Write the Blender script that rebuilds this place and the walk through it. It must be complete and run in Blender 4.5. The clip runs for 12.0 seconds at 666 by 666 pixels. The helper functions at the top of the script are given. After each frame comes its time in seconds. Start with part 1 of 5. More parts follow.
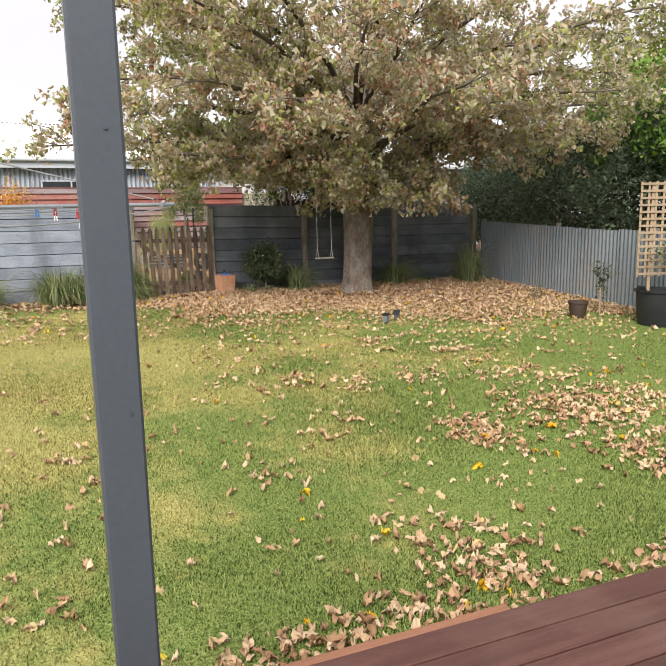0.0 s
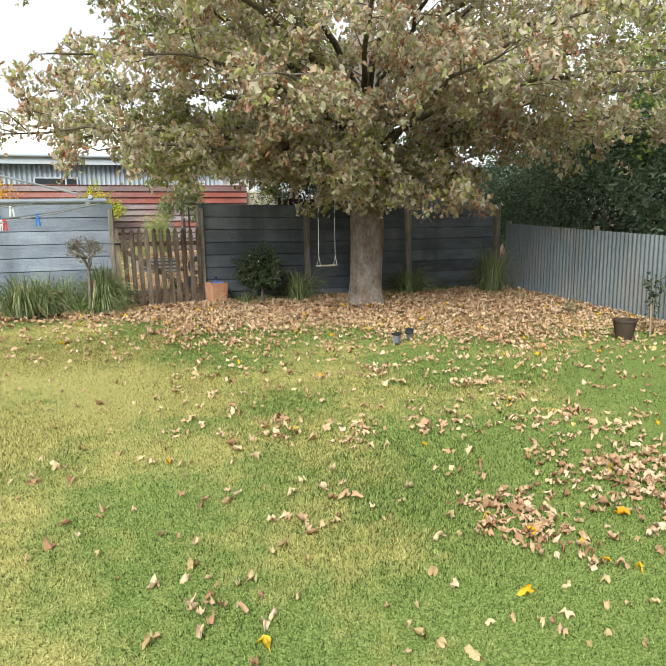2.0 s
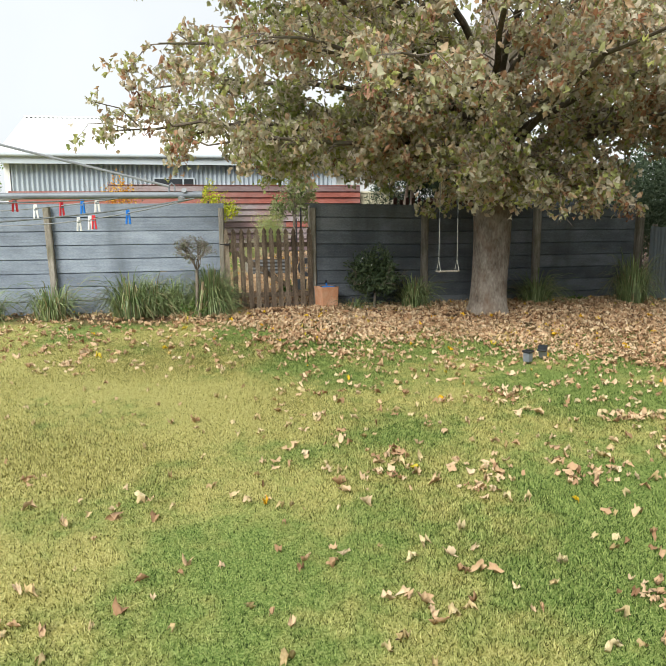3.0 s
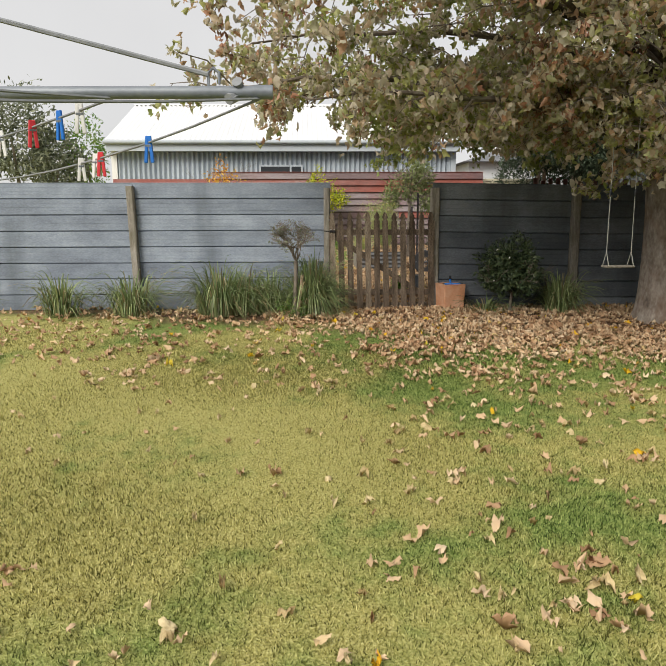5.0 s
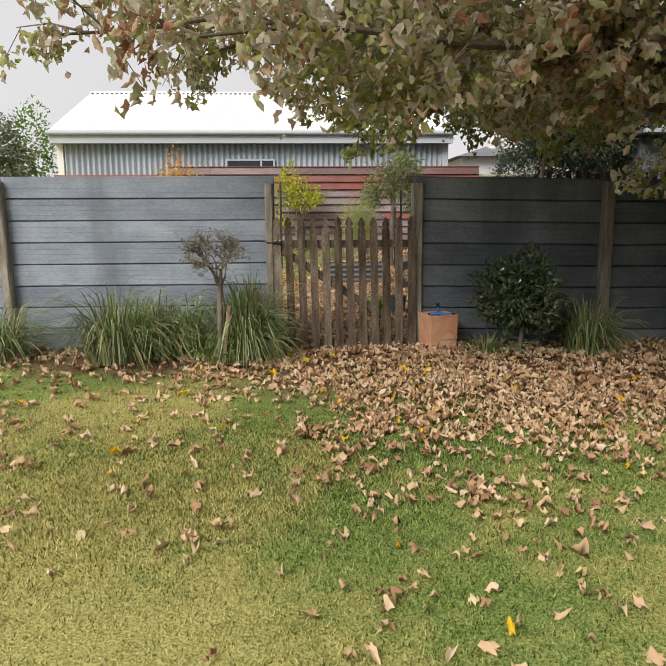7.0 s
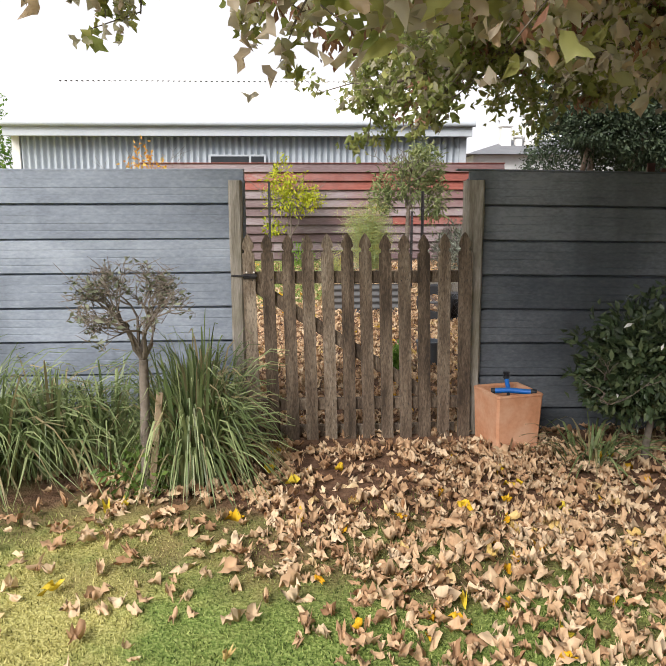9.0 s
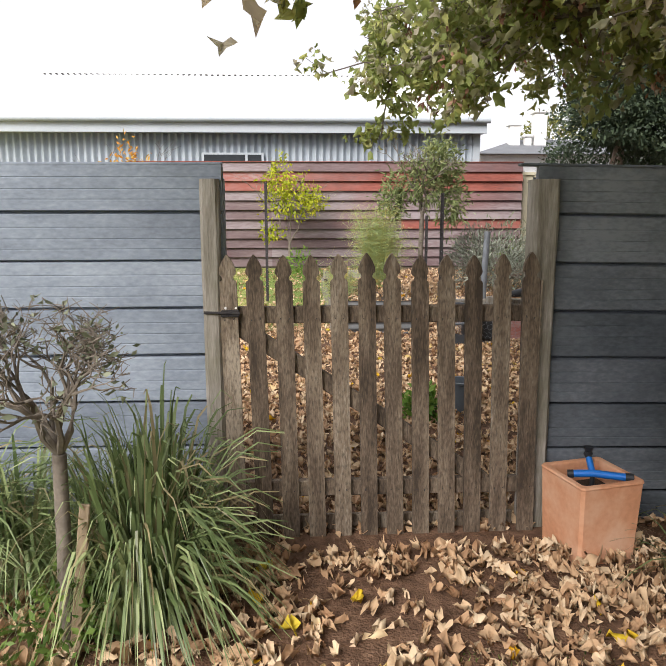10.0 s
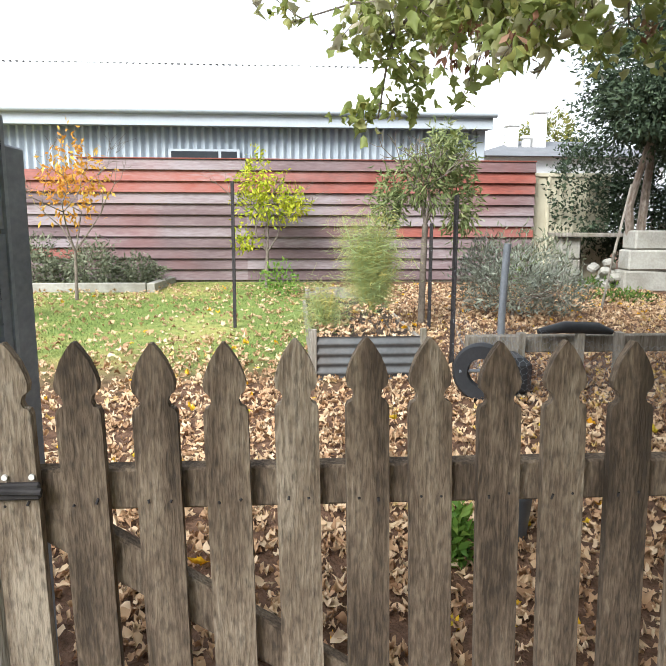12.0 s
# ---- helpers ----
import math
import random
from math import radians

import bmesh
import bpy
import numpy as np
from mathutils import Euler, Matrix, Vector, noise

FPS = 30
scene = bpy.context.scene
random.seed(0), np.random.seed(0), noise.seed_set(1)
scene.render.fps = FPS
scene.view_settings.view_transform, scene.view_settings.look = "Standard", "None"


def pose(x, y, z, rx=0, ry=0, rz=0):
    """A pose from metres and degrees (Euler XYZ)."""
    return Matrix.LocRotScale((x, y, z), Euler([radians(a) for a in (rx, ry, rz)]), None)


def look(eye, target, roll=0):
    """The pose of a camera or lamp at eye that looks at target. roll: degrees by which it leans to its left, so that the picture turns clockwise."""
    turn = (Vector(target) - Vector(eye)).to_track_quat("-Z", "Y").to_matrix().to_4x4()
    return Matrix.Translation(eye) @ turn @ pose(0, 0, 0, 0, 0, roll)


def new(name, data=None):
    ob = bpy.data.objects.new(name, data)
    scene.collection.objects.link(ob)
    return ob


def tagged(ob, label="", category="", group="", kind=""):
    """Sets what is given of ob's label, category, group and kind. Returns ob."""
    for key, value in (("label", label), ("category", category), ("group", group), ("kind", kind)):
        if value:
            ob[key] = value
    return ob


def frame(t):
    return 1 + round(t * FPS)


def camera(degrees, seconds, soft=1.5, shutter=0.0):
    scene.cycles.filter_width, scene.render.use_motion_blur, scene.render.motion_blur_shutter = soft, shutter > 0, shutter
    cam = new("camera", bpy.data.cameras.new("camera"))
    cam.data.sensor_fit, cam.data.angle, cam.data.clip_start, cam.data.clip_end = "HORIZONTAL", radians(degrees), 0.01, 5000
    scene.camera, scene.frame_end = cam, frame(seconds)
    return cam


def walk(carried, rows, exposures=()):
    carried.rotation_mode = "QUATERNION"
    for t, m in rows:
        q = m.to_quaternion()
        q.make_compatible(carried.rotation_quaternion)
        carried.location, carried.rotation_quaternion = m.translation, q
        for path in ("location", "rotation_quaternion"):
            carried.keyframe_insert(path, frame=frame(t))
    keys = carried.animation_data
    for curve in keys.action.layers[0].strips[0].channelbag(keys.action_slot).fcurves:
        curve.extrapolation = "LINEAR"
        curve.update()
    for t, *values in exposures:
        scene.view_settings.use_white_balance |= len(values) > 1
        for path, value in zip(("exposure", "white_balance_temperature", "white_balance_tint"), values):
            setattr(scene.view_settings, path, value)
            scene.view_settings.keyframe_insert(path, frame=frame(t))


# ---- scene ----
cam = camera(53.0, 12.0, soft=0.7)
METRES, EYE, TILT, LEAN, TURN = 11.5, 1.5, 0.0, 0.0, -21.8
ROWS = [
    (0.0, 0.0, 0.0, 0.0, -0.18, -9.84, 1.06),
    (0.5, 0.0096, 0.0259, -0.0012, -2.44, -9.83, 0.98),
    (1.0, 0.0125, 0.0583, 0.0004, -3.31, -9.87, 0.96),
    (1.5, 0.0159, 0.0904, 0.0009, -3.46, -9.88, 0.95),
    (2.0, 0.0135, 0.1254, 0.0008, 1.1, -9.79, 0.74),
    (2.5, 0.0074, 0.1602, 0.0015, 5.09, -9.68, 0.58),
    (3.0, -0.0001, 0.1908, -0.0004, 10.45, -9.57, 0.41),
    (3.5, -0.0107, 0.213, -0.007, 14.43, -9.38, 0.14),
    (5.5, -0.0553, 0.378, -0.0157, 19.93, -9.89, 0.21),
    (6.0, -0.0619, 0.4277, -0.0139, 19.69, -9.93, 0.29),
    (6.5, -0.0646, 0.4789, -0.0106, 19.37, -9.99, 0.34),
]
NEAR_GATE = [
    (8.5, (1.541, 7.758, 1.449), (1.640, 9.725, 1.102), -0.1),
    (9.0, (1.525, 8.348, 1.492), (1.620, 10.315, 1.146), -0.2),
    (9.5, (1.492, 8.931, 1.532), (1.579, 10.899, 1.187), -0.1),
    (10.0, (1.523, 9.475, 1.541), (1.618, 11.443, 1.197), -0.1),
    (10.5, (1.535, 9.978, 1.559), (1.635, 11.946, 1.216), 0.0),
    (11.0, (1.575, 10.441, 1.563), (1.682, 12.409, 1.223), -0.1),
    (11.5, (1.652, 10.836, 1.589), (1.768, 12.804, 1.251), 0.0),
    (12.0, (1.669, 11.150, 1.578), (1.798, 13.118, 1.245), 0.2),
]
EXPOSURES = [(0.0, 0.42, 6550, 15), (0.5, 0.5, 6450, 13), (1.5, 0.54, 6250, 8), (2.5, 0.48, 6250, 6), (3.5, 0.26, 6400, 7), (5.5, -0.05, 6650, 11), (6.5, -0.06, 6650, 12),
             (8.5, 0.44, 6500, 13), (9.5, 0.5, 6400, 15), (10.5, 0.54, 6300, 12), (12.0, 0.98, 6000, 9)]
walk(cam, [(t, pose(0, 0, EYE, TILT, LEAN, TURN) @ pose(METRES * x, METRES * y, METRES * z, 90 + pitch, roll, yaw)) for t, x, y, z, yaw, pitch, roll in ROWS]
     + [(t, look(eye, target, roll)) for t, eye, target, roll in NEAR_GATE],
     EXPOSURES)

# ---- light ----
world = bpy.data.worlds.new("overcast_sky")
scene.world = world
world.use_nodes = True
wn, wl = world.node_tree.nodes, world.node_tree.links
sky = wn.new("ShaderNodeTexSky")
sky.sky_type, sky.sun_disc = "NISHITA", False
sky.sun_elevation, sky.sun_rotation = radians(39), radians(215)
sky.air_density, sky.dust_density, sky.ozone_density = 1.0, 2.0, 1.0
hsv = wn.new("ShaderNodeHueSaturation")
hsv.inputs["Saturation"].default_value = 0.22
cloud = wn.new("ShaderNodeTexNoise")
cloud.inputs["Scale"].default_value, cloud.inputs["Detail"].default_value = 2.2, 5
cloud_map = wn.new("ShaderNodeMapRange")
cloud_map.inputs["From Min"].default_value, cloud_map.inputs["From Max"].default_value = 0.3, 0.7
cloud_map.inputs["To Min"].default_value, cloud_map.inputs["To Max"].default_value = 0.94, 1.06
cloud_mul = wn.new("ShaderNodeVectorMath")
cloud_mul.operation = "SCALE"
wl.new(sky.outputs[0], hsv.inputs["Color"])
wl.new(cloud.outputs["Fac"], cloud_map.inputs["Value"])
wl.new(cloud_map.outputs[0], cloud_mul.inputs["Scale"])
deck_mix = wn.new("ShaderNodeMix")
deck_mix.data_type = "RGBA"
deck_mix.inputs[0].default_value = 0.8
deck_mix.inputs[7].default_value = (5.2, 5.23, 5.3, 1)
wl.new(hsv.outputs[0], deck_mix.inputs[6])
wl.new(deck_mix.outputs[2], cloud_mul.inputs[0])
wl.new(cloud_mul.outputs[0], wn["Background"].inputs["Color"])
wn["Background"].inputs["Strength"].default_value = 0.15
sun_data = bpy.data.lights.new("sun", "SUN")
sun_data.energy, sun_data.angle, sun_data.color = 3.4, radians(30), (1.0, 0.96, 0.88)
sun = new("sun", sun_data)
sun.matrix_world = look((0, 0, 20), (6.7 * math.sin(radians(35)), 6.7 * math.cos(radians(35)), 14.6))


# ---- materials ----
def ramp_node(nodes, stops):
    r = nodes.new("ShaderNodeValToRGB")
    el = r.color_ramp.elements
    while len(el) < len(stops):
        el.new(0.5)
    for e, (p, c) in zip(el, stops):
        e.position, e.color = p, (*c, 1)
    return r


def surf(name, stops, scale=6.0, fine=60.0, stretch=(1, 1, 1), rough=0.8, bump=0.3, metal=0.0, spec=0.3,
         vary=0.0, per="object", dirt=None, dirt_scale=1.5, dirt_amount=0.4, dirt_stretch=(1, 1, 1), trans=0.0):
    """Two scales of noise over a colour ramp, optional blotches of dirt and a tone that varies from piece to piece."""
    m = bpy.data.materials.new(name)
    m.use_nodes = True
    n, l = m.node_tree.nodes, m.node_tree.links
    b = n["Principled BSDF"]
    geo = n.new("ShaderNodeNewGeometry")
    info = n.new("ShaderNodeObjectInfo")
    rnd = geo.outputs["Random Per Island"] if per == "island" else info.outputs["Random"]
    mapping = n.new("ShaderNodeMapping")
    mapping.inputs["Scale"].default_value = stretch
    l.new(geo.outputs["Position"], mapping.inputs["Vector"])
    big = n.new("ShaderNodeTexNoise")
    big.inputs["Scale"].default_value, big.inputs["Detail"].default_value = scale, 6
    small = n.new("ShaderNodeTexNoise")
    small.inputs["Scale"].default_value, small.inputs["Detail"].default_value = fine, 4
    l.new(mapping.outputs[0], big.inputs["Vector"])
    l.new(mapping.outputs[0], small.inputs["Vector"])
    mix = n.new("ShaderNodeMix")
    mix.inputs[0].default_value = 0.42
    l.new(big.outputs["Fac"], mix.inputs[2])
    l.new(small.outputs["Fac"], mix.inputs[3])
    add = n.new("ShaderNodeMath")
    add.operation = "MULTIPLY_ADD"
    add.inputs[1].default_value = vary
    l.new(rnd, add.inputs[0])
    off = n.new("ShaderNodeMath")
    off.operation = "SUBTRACT"
    off.inputs[1].default_value = vary * 0.5
    l.new(mix.outputs[0], off.inputs[0])
    l.new(off.outputs[0], add.inputs[2])
    r = ramp_node(n, stops)
    l.new(add.outputs[0], r.inputs[0])
    colour = r.outputs[0]
    if dirt:
        dn = n.new("ShaderNodeTexNoise")
        dn.inputs["Scale"].default_value, dn.inputs["Detail"].default_value = dirt_scale, 7
        dmap = n.new("ShaderNodeMapping")
        dmap.inputs["Scale"].default_value = dirt_stretch
        l.new(geo.outputs["Position"], dmap.inputs["Vector"])
        l.new(dmap.outputs[0], dn.inputs["Vector"])
        dm = n.new("ShaderNodeMapRange")
        dm.inputs["From Min"].default_value, dm.inputs["From Max"].default_value = 0.48, 0.68
        dm.inputs["To Max"].default_value = dirt_amount
        l.new(dn.outputs["Fac"], dm.inputs["Value"])
        dx = n.new("ShaderNodeMix")
        dx.data_type = "RGBA"
        dx.inputs[7].default_value = (*dirt, 1)
        l.new(dm.outputs[0], dx.inputs[0])
        l.new(colour, dx.inputs[6])
        colour = dx.outputs[2]
    l.new(colour, b.inputs["Base Color"])
    b.inputs["Roughness"].default_value, b.inputs["Metallic"].default_value = rough, metal
    b.inputs["Specular IOR Level"].default_value = spec
    if bump:
        bp = n.new("ShaderNodeBump")
        bp.inputs["Strength"].default_value, bp.inputs["Distance"].default_value = bump, 0.01
        l.new(mix.outputs[0], bp.inputs["Height"])
        l.new(bp.outputs[0], b.inputs["Normal"])
    if trans:
        t = n.new("ShaderNodeBsdfTranslucent")
        l.new(colour, t.inputs["Color"])
        ms = n.new("ShaderNodeMixShader")
        ms.inputs[0].default_value = trans
        l.new(b.outputs[0], ms.inputs[1])
        l.new(t.outputs[0], ms.inputs[2])
        l.new(ms.outputs[0], n["Material Output"].inputs["Surface"])
    return m


def leafy(name, stops, rough=0.6, trans=0.3, clump=1.2, spread=0.75, drift=None):
    """A colour of its own for each leaf, drifting from clump to clump."""
    m = bpy.data.materials.new(name)
    m.use_nodes = True
    n, l = m.node_tree.nodes, m.node_tree.links
    b = n["Principled BSDF"]
    geo = n.new("ShaderNodeNewGeometry")
    dn = n.new("ShaderNodeTexNoise")
    dn.inputs["Scale"].default_value, dn.inputs["Detail"].default_value = clump, 3
    l.new(geo.outputs["Position"], dn.inputs["Vector"])
    sc = n.new("ShaderNodeMapRange")
    sc.inputs["From Min"].default_value, sc.inputs["From Max"].default_value = 0.3, 0.7
    l.new(dn.outputs["Fac"], sc.inputs["Value"])
    mx = n.new("ShaderNodeMix")
    mx.inputs[0].default_value = spread
    l.new(sc.outputs[0], mx.inputs[2])
    l.new(geo.outputs["Random Per Island"], mx.inputs[3])
    r = ramp_node(n, stops)
    fac = mx.outputs[0]
    if drift:  # the leaves turn later towards one side of the tree
        sep = n.new("ShaderNodeSeparateXYZ")
        l.new(geo.outputs["Position"], sep.inputs[0])
        dr = n.new("ShaderNodeMapRange")
        dr.inputs["From Min"].default_value, dr.inputs["From Max"].default_value = drift[:2]
        dr.inputs["To Max"].default_value = drift[2]
        l.new(sep.outputs[1], dr.inputs["Value"])
        ad = n.new("ShaderNodeMath")
        ad.operation = "ADD"
        l.new(fac, ad.inputs[0])
        l.new(dr.outputs[0], ad.inputs[1])
        fac = ad.outputs[0]
    l.new(fac, r.inputs[0])
    l.new(r.outputs[0], b.inputs["Base Color"])
    b.inputs["Roughness"].default_value, b.inputs["Specular IOR Level"].default_value = rough, 0.35
    t = n.new("ShaderNodeBsdfTranslucent")
    l.new(r.outputs[0], t.inputs["Color"])
    ms = n.new("ShaderNodeMixShader")
    ms.inputs[0].default_value = trans
    l.new(b.outputs[0], ms.inputs[1])
    l.new(t.outputs[0], ms.inputs[2])
    l.new(ms.outputs[0], n["Material Output"].inputs["Surface"])
    return m


def lawn_material(name, blades):
    """Turf: green and dry patches; bare brown earth along the back fence and behind it."""
    m = bpy.data.materials.new(name)
    m.use_nodes = True
    n, l = m.node_tree.nodes, m.node_tree.links
    b = n["Principled BSDF"]
    geo = n.new("ShaderNodeNewGeometry")
    pos = geo.outputs["Position"]
    xyz = n.new("ShaderNodeSeparateXYZ")
    l.new(pos, xyz.inputs[0])

    def noise_at(scale, detail=5):
        t = n.new("ShaderNodeTexNoise")
        t.inputs["Scale"].default_value, t.inputs["Detail"].default_value = scale, detail
        l.new(pos, t.inputs["Vector"])
        return t.outputs["Fac"]

    def maths(op, a, c, d=None):
        t = n.new("ShaderNodeMath")
        t.operation = op
        for i, v in enumerate((a, c, d)):
            if v is None:
                continue
            if isinstance(v, (int, float)):
                t.inputs[i].default_value = v
            else:
                l.new(v, t.inputs[i])
        return t.outputs[0]

    def span(v, lo, hi):
        t = n.new("ShaderNodeMapRange")
        t.interpolation_type = "SMOOTHSTEP"
        t.inputs["From Min"].default_value, t.inputs["From Max"].default_value = lo, hi
        l.new(v, t.inputs["Value"])
        return t.outputs[0]

    def blend(f, a, c):
        t = n.new("ShaderNodeMix")
        t.data_type = "RGBA"
        l.new(f, t.inputs[0])
        for i, v in ((6, a), (7, c)):
            if isinstance(v, tuple):
                t.inputs[i].default_value = (*v, 1)
            else:
                l.new(v, t.inputs[i])
        return t.outputs[2]

    fine = noise_at(90, 3)
    tone = maths("MULTIPLY_ADD", geo.outputs["Random Per Island"], 1.15, -0.1) if blades else fine
    green = ramp_node(n, GREEN)
    dry = ramp_node(n, DRY)
    l.new(tone, green.inputs[0])
    l.new(tone, dry.inputs[0])
    # the turf is drier to the west and in the middle of the yard; the west slope also puts some of the tree's shade
    # into the east side's colour
    west = maths("MULTIPLY_ADD", xyz.outputs[0], -0.075, 0.19)
    far = maths("MULTIPLY_ADD", maths("ABSOLUTE", maths("SUBTRACT", xyz.outputs[1], 7.4), 0.0), -0.07, 0.12)
    far = maths("MAXIMUM", far, -0.2)
    patch = maths("ADD", maths("ADD", maths("MULTIPLY_ADD", noise_at(0.75), 1.3, -0.17), west), far)
    patch = maths("MULTIPLY_ADD", noise_at(7), 0.5, maths("ADD", patch, -0.25))
    turf = blend(span(patch, 0.38, 0.72), green.outputs[0], dry.outputs[0])
    if not blades:
        earth = ramp_node(n, [(0.25, (0.075, 0.042, 0.026)), (0.6, (0.17, 0.098, 0.062)), (0.8, (0.27, 0.17, 0.11))])
        l.new(noise_at(22, 8), earth.inputs[0])
        edge = maths("MULTIPLY_ADD", noise_at(1.8), 2.4, xyz.outputs[1])
        bare = span(maths("MULTIPLY_ADD", xyz.outputs[0], 0.27, edge), 12.0, 12.9)
        # lawn comes back beyond the vegetable beds, on the west side
        bx = maths("MULTIPLY_ADD", noise_at(1.3), 1.4, xyz.outputs[0])
        by = maths("MULTIPLY_ADD", noise_at(1.1), 1.6, xyz.outputs[1])
        back = maths("MULTIPLY", span(by, 16.6, 18.2), maths("SUBTRACT", 1.0, span(bx, 2.2, 3.2)))
        bare = maths("MULTIPLY", bare, maths("SUBTRACT", 1.0, back))
        turf = blend(bare, turf, earth.outputs[0])
        bp = n.new("ShaderNodeBump")
        bp.inputs["Strength"].default_value, bp.inputs["Distance"].default_value = 0.7, 0.02
        l.new(fine, bp.inputs["Height"])
        l.new(bp.outputs[0], b.inputs["Normal"])
    l.new(turf, b.inputs["Base Color"])
    b.inputs["Roughness"].default_value, b.inputs["Specular IOR Level"].default_value = 0.8, 0.2
    if blades:
        t = n.new("ShaderNodeBsdfTranslucent")
        l.new(turf, t.inputs["Color"])
        ms = n.new("ShaderNodeMixShader")
        ms.inputs[0].default_value = 0.3
        l.new(b.outputs[0], ms.inputs[1])
        l.new(t.outputs[0], ms.inputs[2])
        l.new(ms.outputs[0], n["Material Output"].inputs["Surface"])
    return m


GREEN = [(0.12, (0.034, 0.060, 0.013)), (0.45, (0.138, 0.205, 0.045)), (0.85, (0.43, 0.50, 0.17))]
DRY = [(0.12, (0.115, 0.110, 0.028)), (0.45, (0.355, 0.333, 0.102)), (0.85, (0.70, 0.645, 0.285))]
LAWN = lawn_material("lawn_turf", False)
BLADES = lawn_material("grass_blades", True)
BOARD = surf("weathered_grey_blue_board", [(0.3, (0.165, 0.19, 0.235)), (0.5, (0.24, 0.277, 0.335)), (0.72, (0.345, 0.388, 0.455))],
             scale=2.6, fine=38, stretch=(1, 1, 2.2), rough=0.55, bump=0.1, vary=0.2, dirt=(0.085, 0.10, 0.115), dirt_scale=2.4, dirt_amount=0.6, dirt_stretch=(1, 1, 0.14))
# the same board make-up in darker tones, for the panels east of the gate
SLATE_BOARD = surf("dark_slate_board", [(0.3, (0.085, 0.098, 0.115)), (0.5, (0.14, 0.157, 0.18)), (0.72, (0.23, 0.25, 0.28))],
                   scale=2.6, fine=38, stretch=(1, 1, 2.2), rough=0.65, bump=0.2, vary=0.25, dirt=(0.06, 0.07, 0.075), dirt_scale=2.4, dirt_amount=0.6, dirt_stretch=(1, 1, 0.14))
POST = surf("weathered_timber_post", [(0.3, (0.12, 0.10, 0.075)), (0.5, (0.25, 0.225, 0.19)), (0.7, (0.41, 0.38, 0.335))],
            scale=7, fine=45, stretch=(4, 4, 0.4), rough=0.9, bump=0.8, vary=0.15, dirt=(0.13, 0.12, 0.07), dirt_scale=4, dirt_amount=0.5)
PICKET = surf("old_brown_picket_timber", [(0.33, (0.06, 0.044, 0.031)), (0.45, (0.14, 0.103, 0.073)), (0.55, (0.215, 0.167, 0.12)), (0.68, (0.36, 0.30, 0.23))],
              scale=9, fine=75, stretch=(2.6, 2.6, 0.4), rough=0.9, bump=0.8, vary=0.2, dirt=(0.04, 0.033, 0.027), dirt_scale=85, dirt_amount=0.6, dirt_stretch=(1.3, 1.3, 0.45))
HOUSE_IRON = surf("bright_corrugated_iron", [(0.3, (0.32, 0.365, 0.41)), (0.7, (0.47, 0.52, 0.57))], scale=1.6, fine=25, stretch=(1, 1, 0.5), rough=0.45, bump=0.08, spec=0.5)
IRON = surf("galvanised_corrugated_iron", [(0.3, (0.16, 0.195, 0.215)), (0.7, (0.26, 0.30, 0.325))], scale=1.6, fine=25, stretch=(1, 1, 0.5),
            rough=0.55, bump=0.05, metal=0.25, spec=0.4, vary=0.1, dirt=(0.30, 0.26, 0.22), dirt_scale=1.2, dirt_amount=0.35)
WHITE_IRON = surf("pale_roof_iron", [(0.3, (0.74, 0.75, 0.76)), (0.7, (0.82, 0.83, 0.84))], scale=0.8, fine=10, rough=0.45, bump=0.03, metal=0.0, spec=0.5)
GREY_PAINT = surf("grey_blue_painted_trim", [(0.3, (0.40, 0.44, 0.48)), (0.7, (0.48, 0.52, 0.56))], scale=2, fine=30, rough=0.5, bump=0.05)
FADED_RED = surf("greyed_red_metal_cladding", [(0.3, (0.115, 0.075, 0.077)), (0.5, (0.18, 0.13, 0.133)), (0.7, (0.27, 0.23, 0.237))],
                 scale=1.4, fine=14, stretch=(0.6, 1, 3.5), rough=0.7, bump=0.15, vary=0.3, dirt=(0.26, 0.09, 0.075), dirt_scale=0.8, dirt_amount=0.3)
RED_BOARD = surf("faded_red_metal_cladding", [(0.28, (0.14, 0.045, 0.036)), (0.5, (0.26, 0.075, 0.055)), (0.65, (0.29, 0.115, 0.095)), (0.8, (0.32, 0.22, 0.215))],
                 scale=1.1, fine=14, stretch=(0.6, 1, 3.5), rough=0.65, bump=0.15, vary=0.22, dirt=(0.30, 0.21, 0.20), dirt_scale=0.9, dirt_amount=0.5)
CREAM = surf("cream_steel_sheet", [(0.3, (0.53, 0.49, 0.36)), (0.7, (0.62, 0.58, 0.45))], scale=1.5, fine=20, rough=0.55, bump=0.05, dirt=(0.38, 0.33, 0.22), dirt_scale=2)
STEEL_POST = surf("charcoal_blue_powder_coat", [(0.3, (0.065, 0.078, 0.095)), (0.7, (0.085, 0.10, 0.118))], scale=3, fine=60, rough=0.42, bump=0.04, spec=0.5)
DECK = surf("merbau_deck_timber", [(0.3, (0.075, 0.036, 0.03)), (0.5, (0.115, 0.053, 0.043)), (0.7, (0.165, 0.082, 0.067))], scale=4, fine=50,
            stretch=(0.35, 5, 5), rough=0.6, bump=0.2, vary=0.18, dirt=(0.19, 0.115, 0.095), dirt_scale=3, dirt_amount=0.35)
DECK_TRIM = surf("sunbleached_deck_trim", [(0.3, (0.24, 0.11, 0.065)), (0.7, (0.38, 0.19, 0.115))], scale=4, fine=50, stretch=(0.4, 5, 5), rough=0.7, bump=0.2)
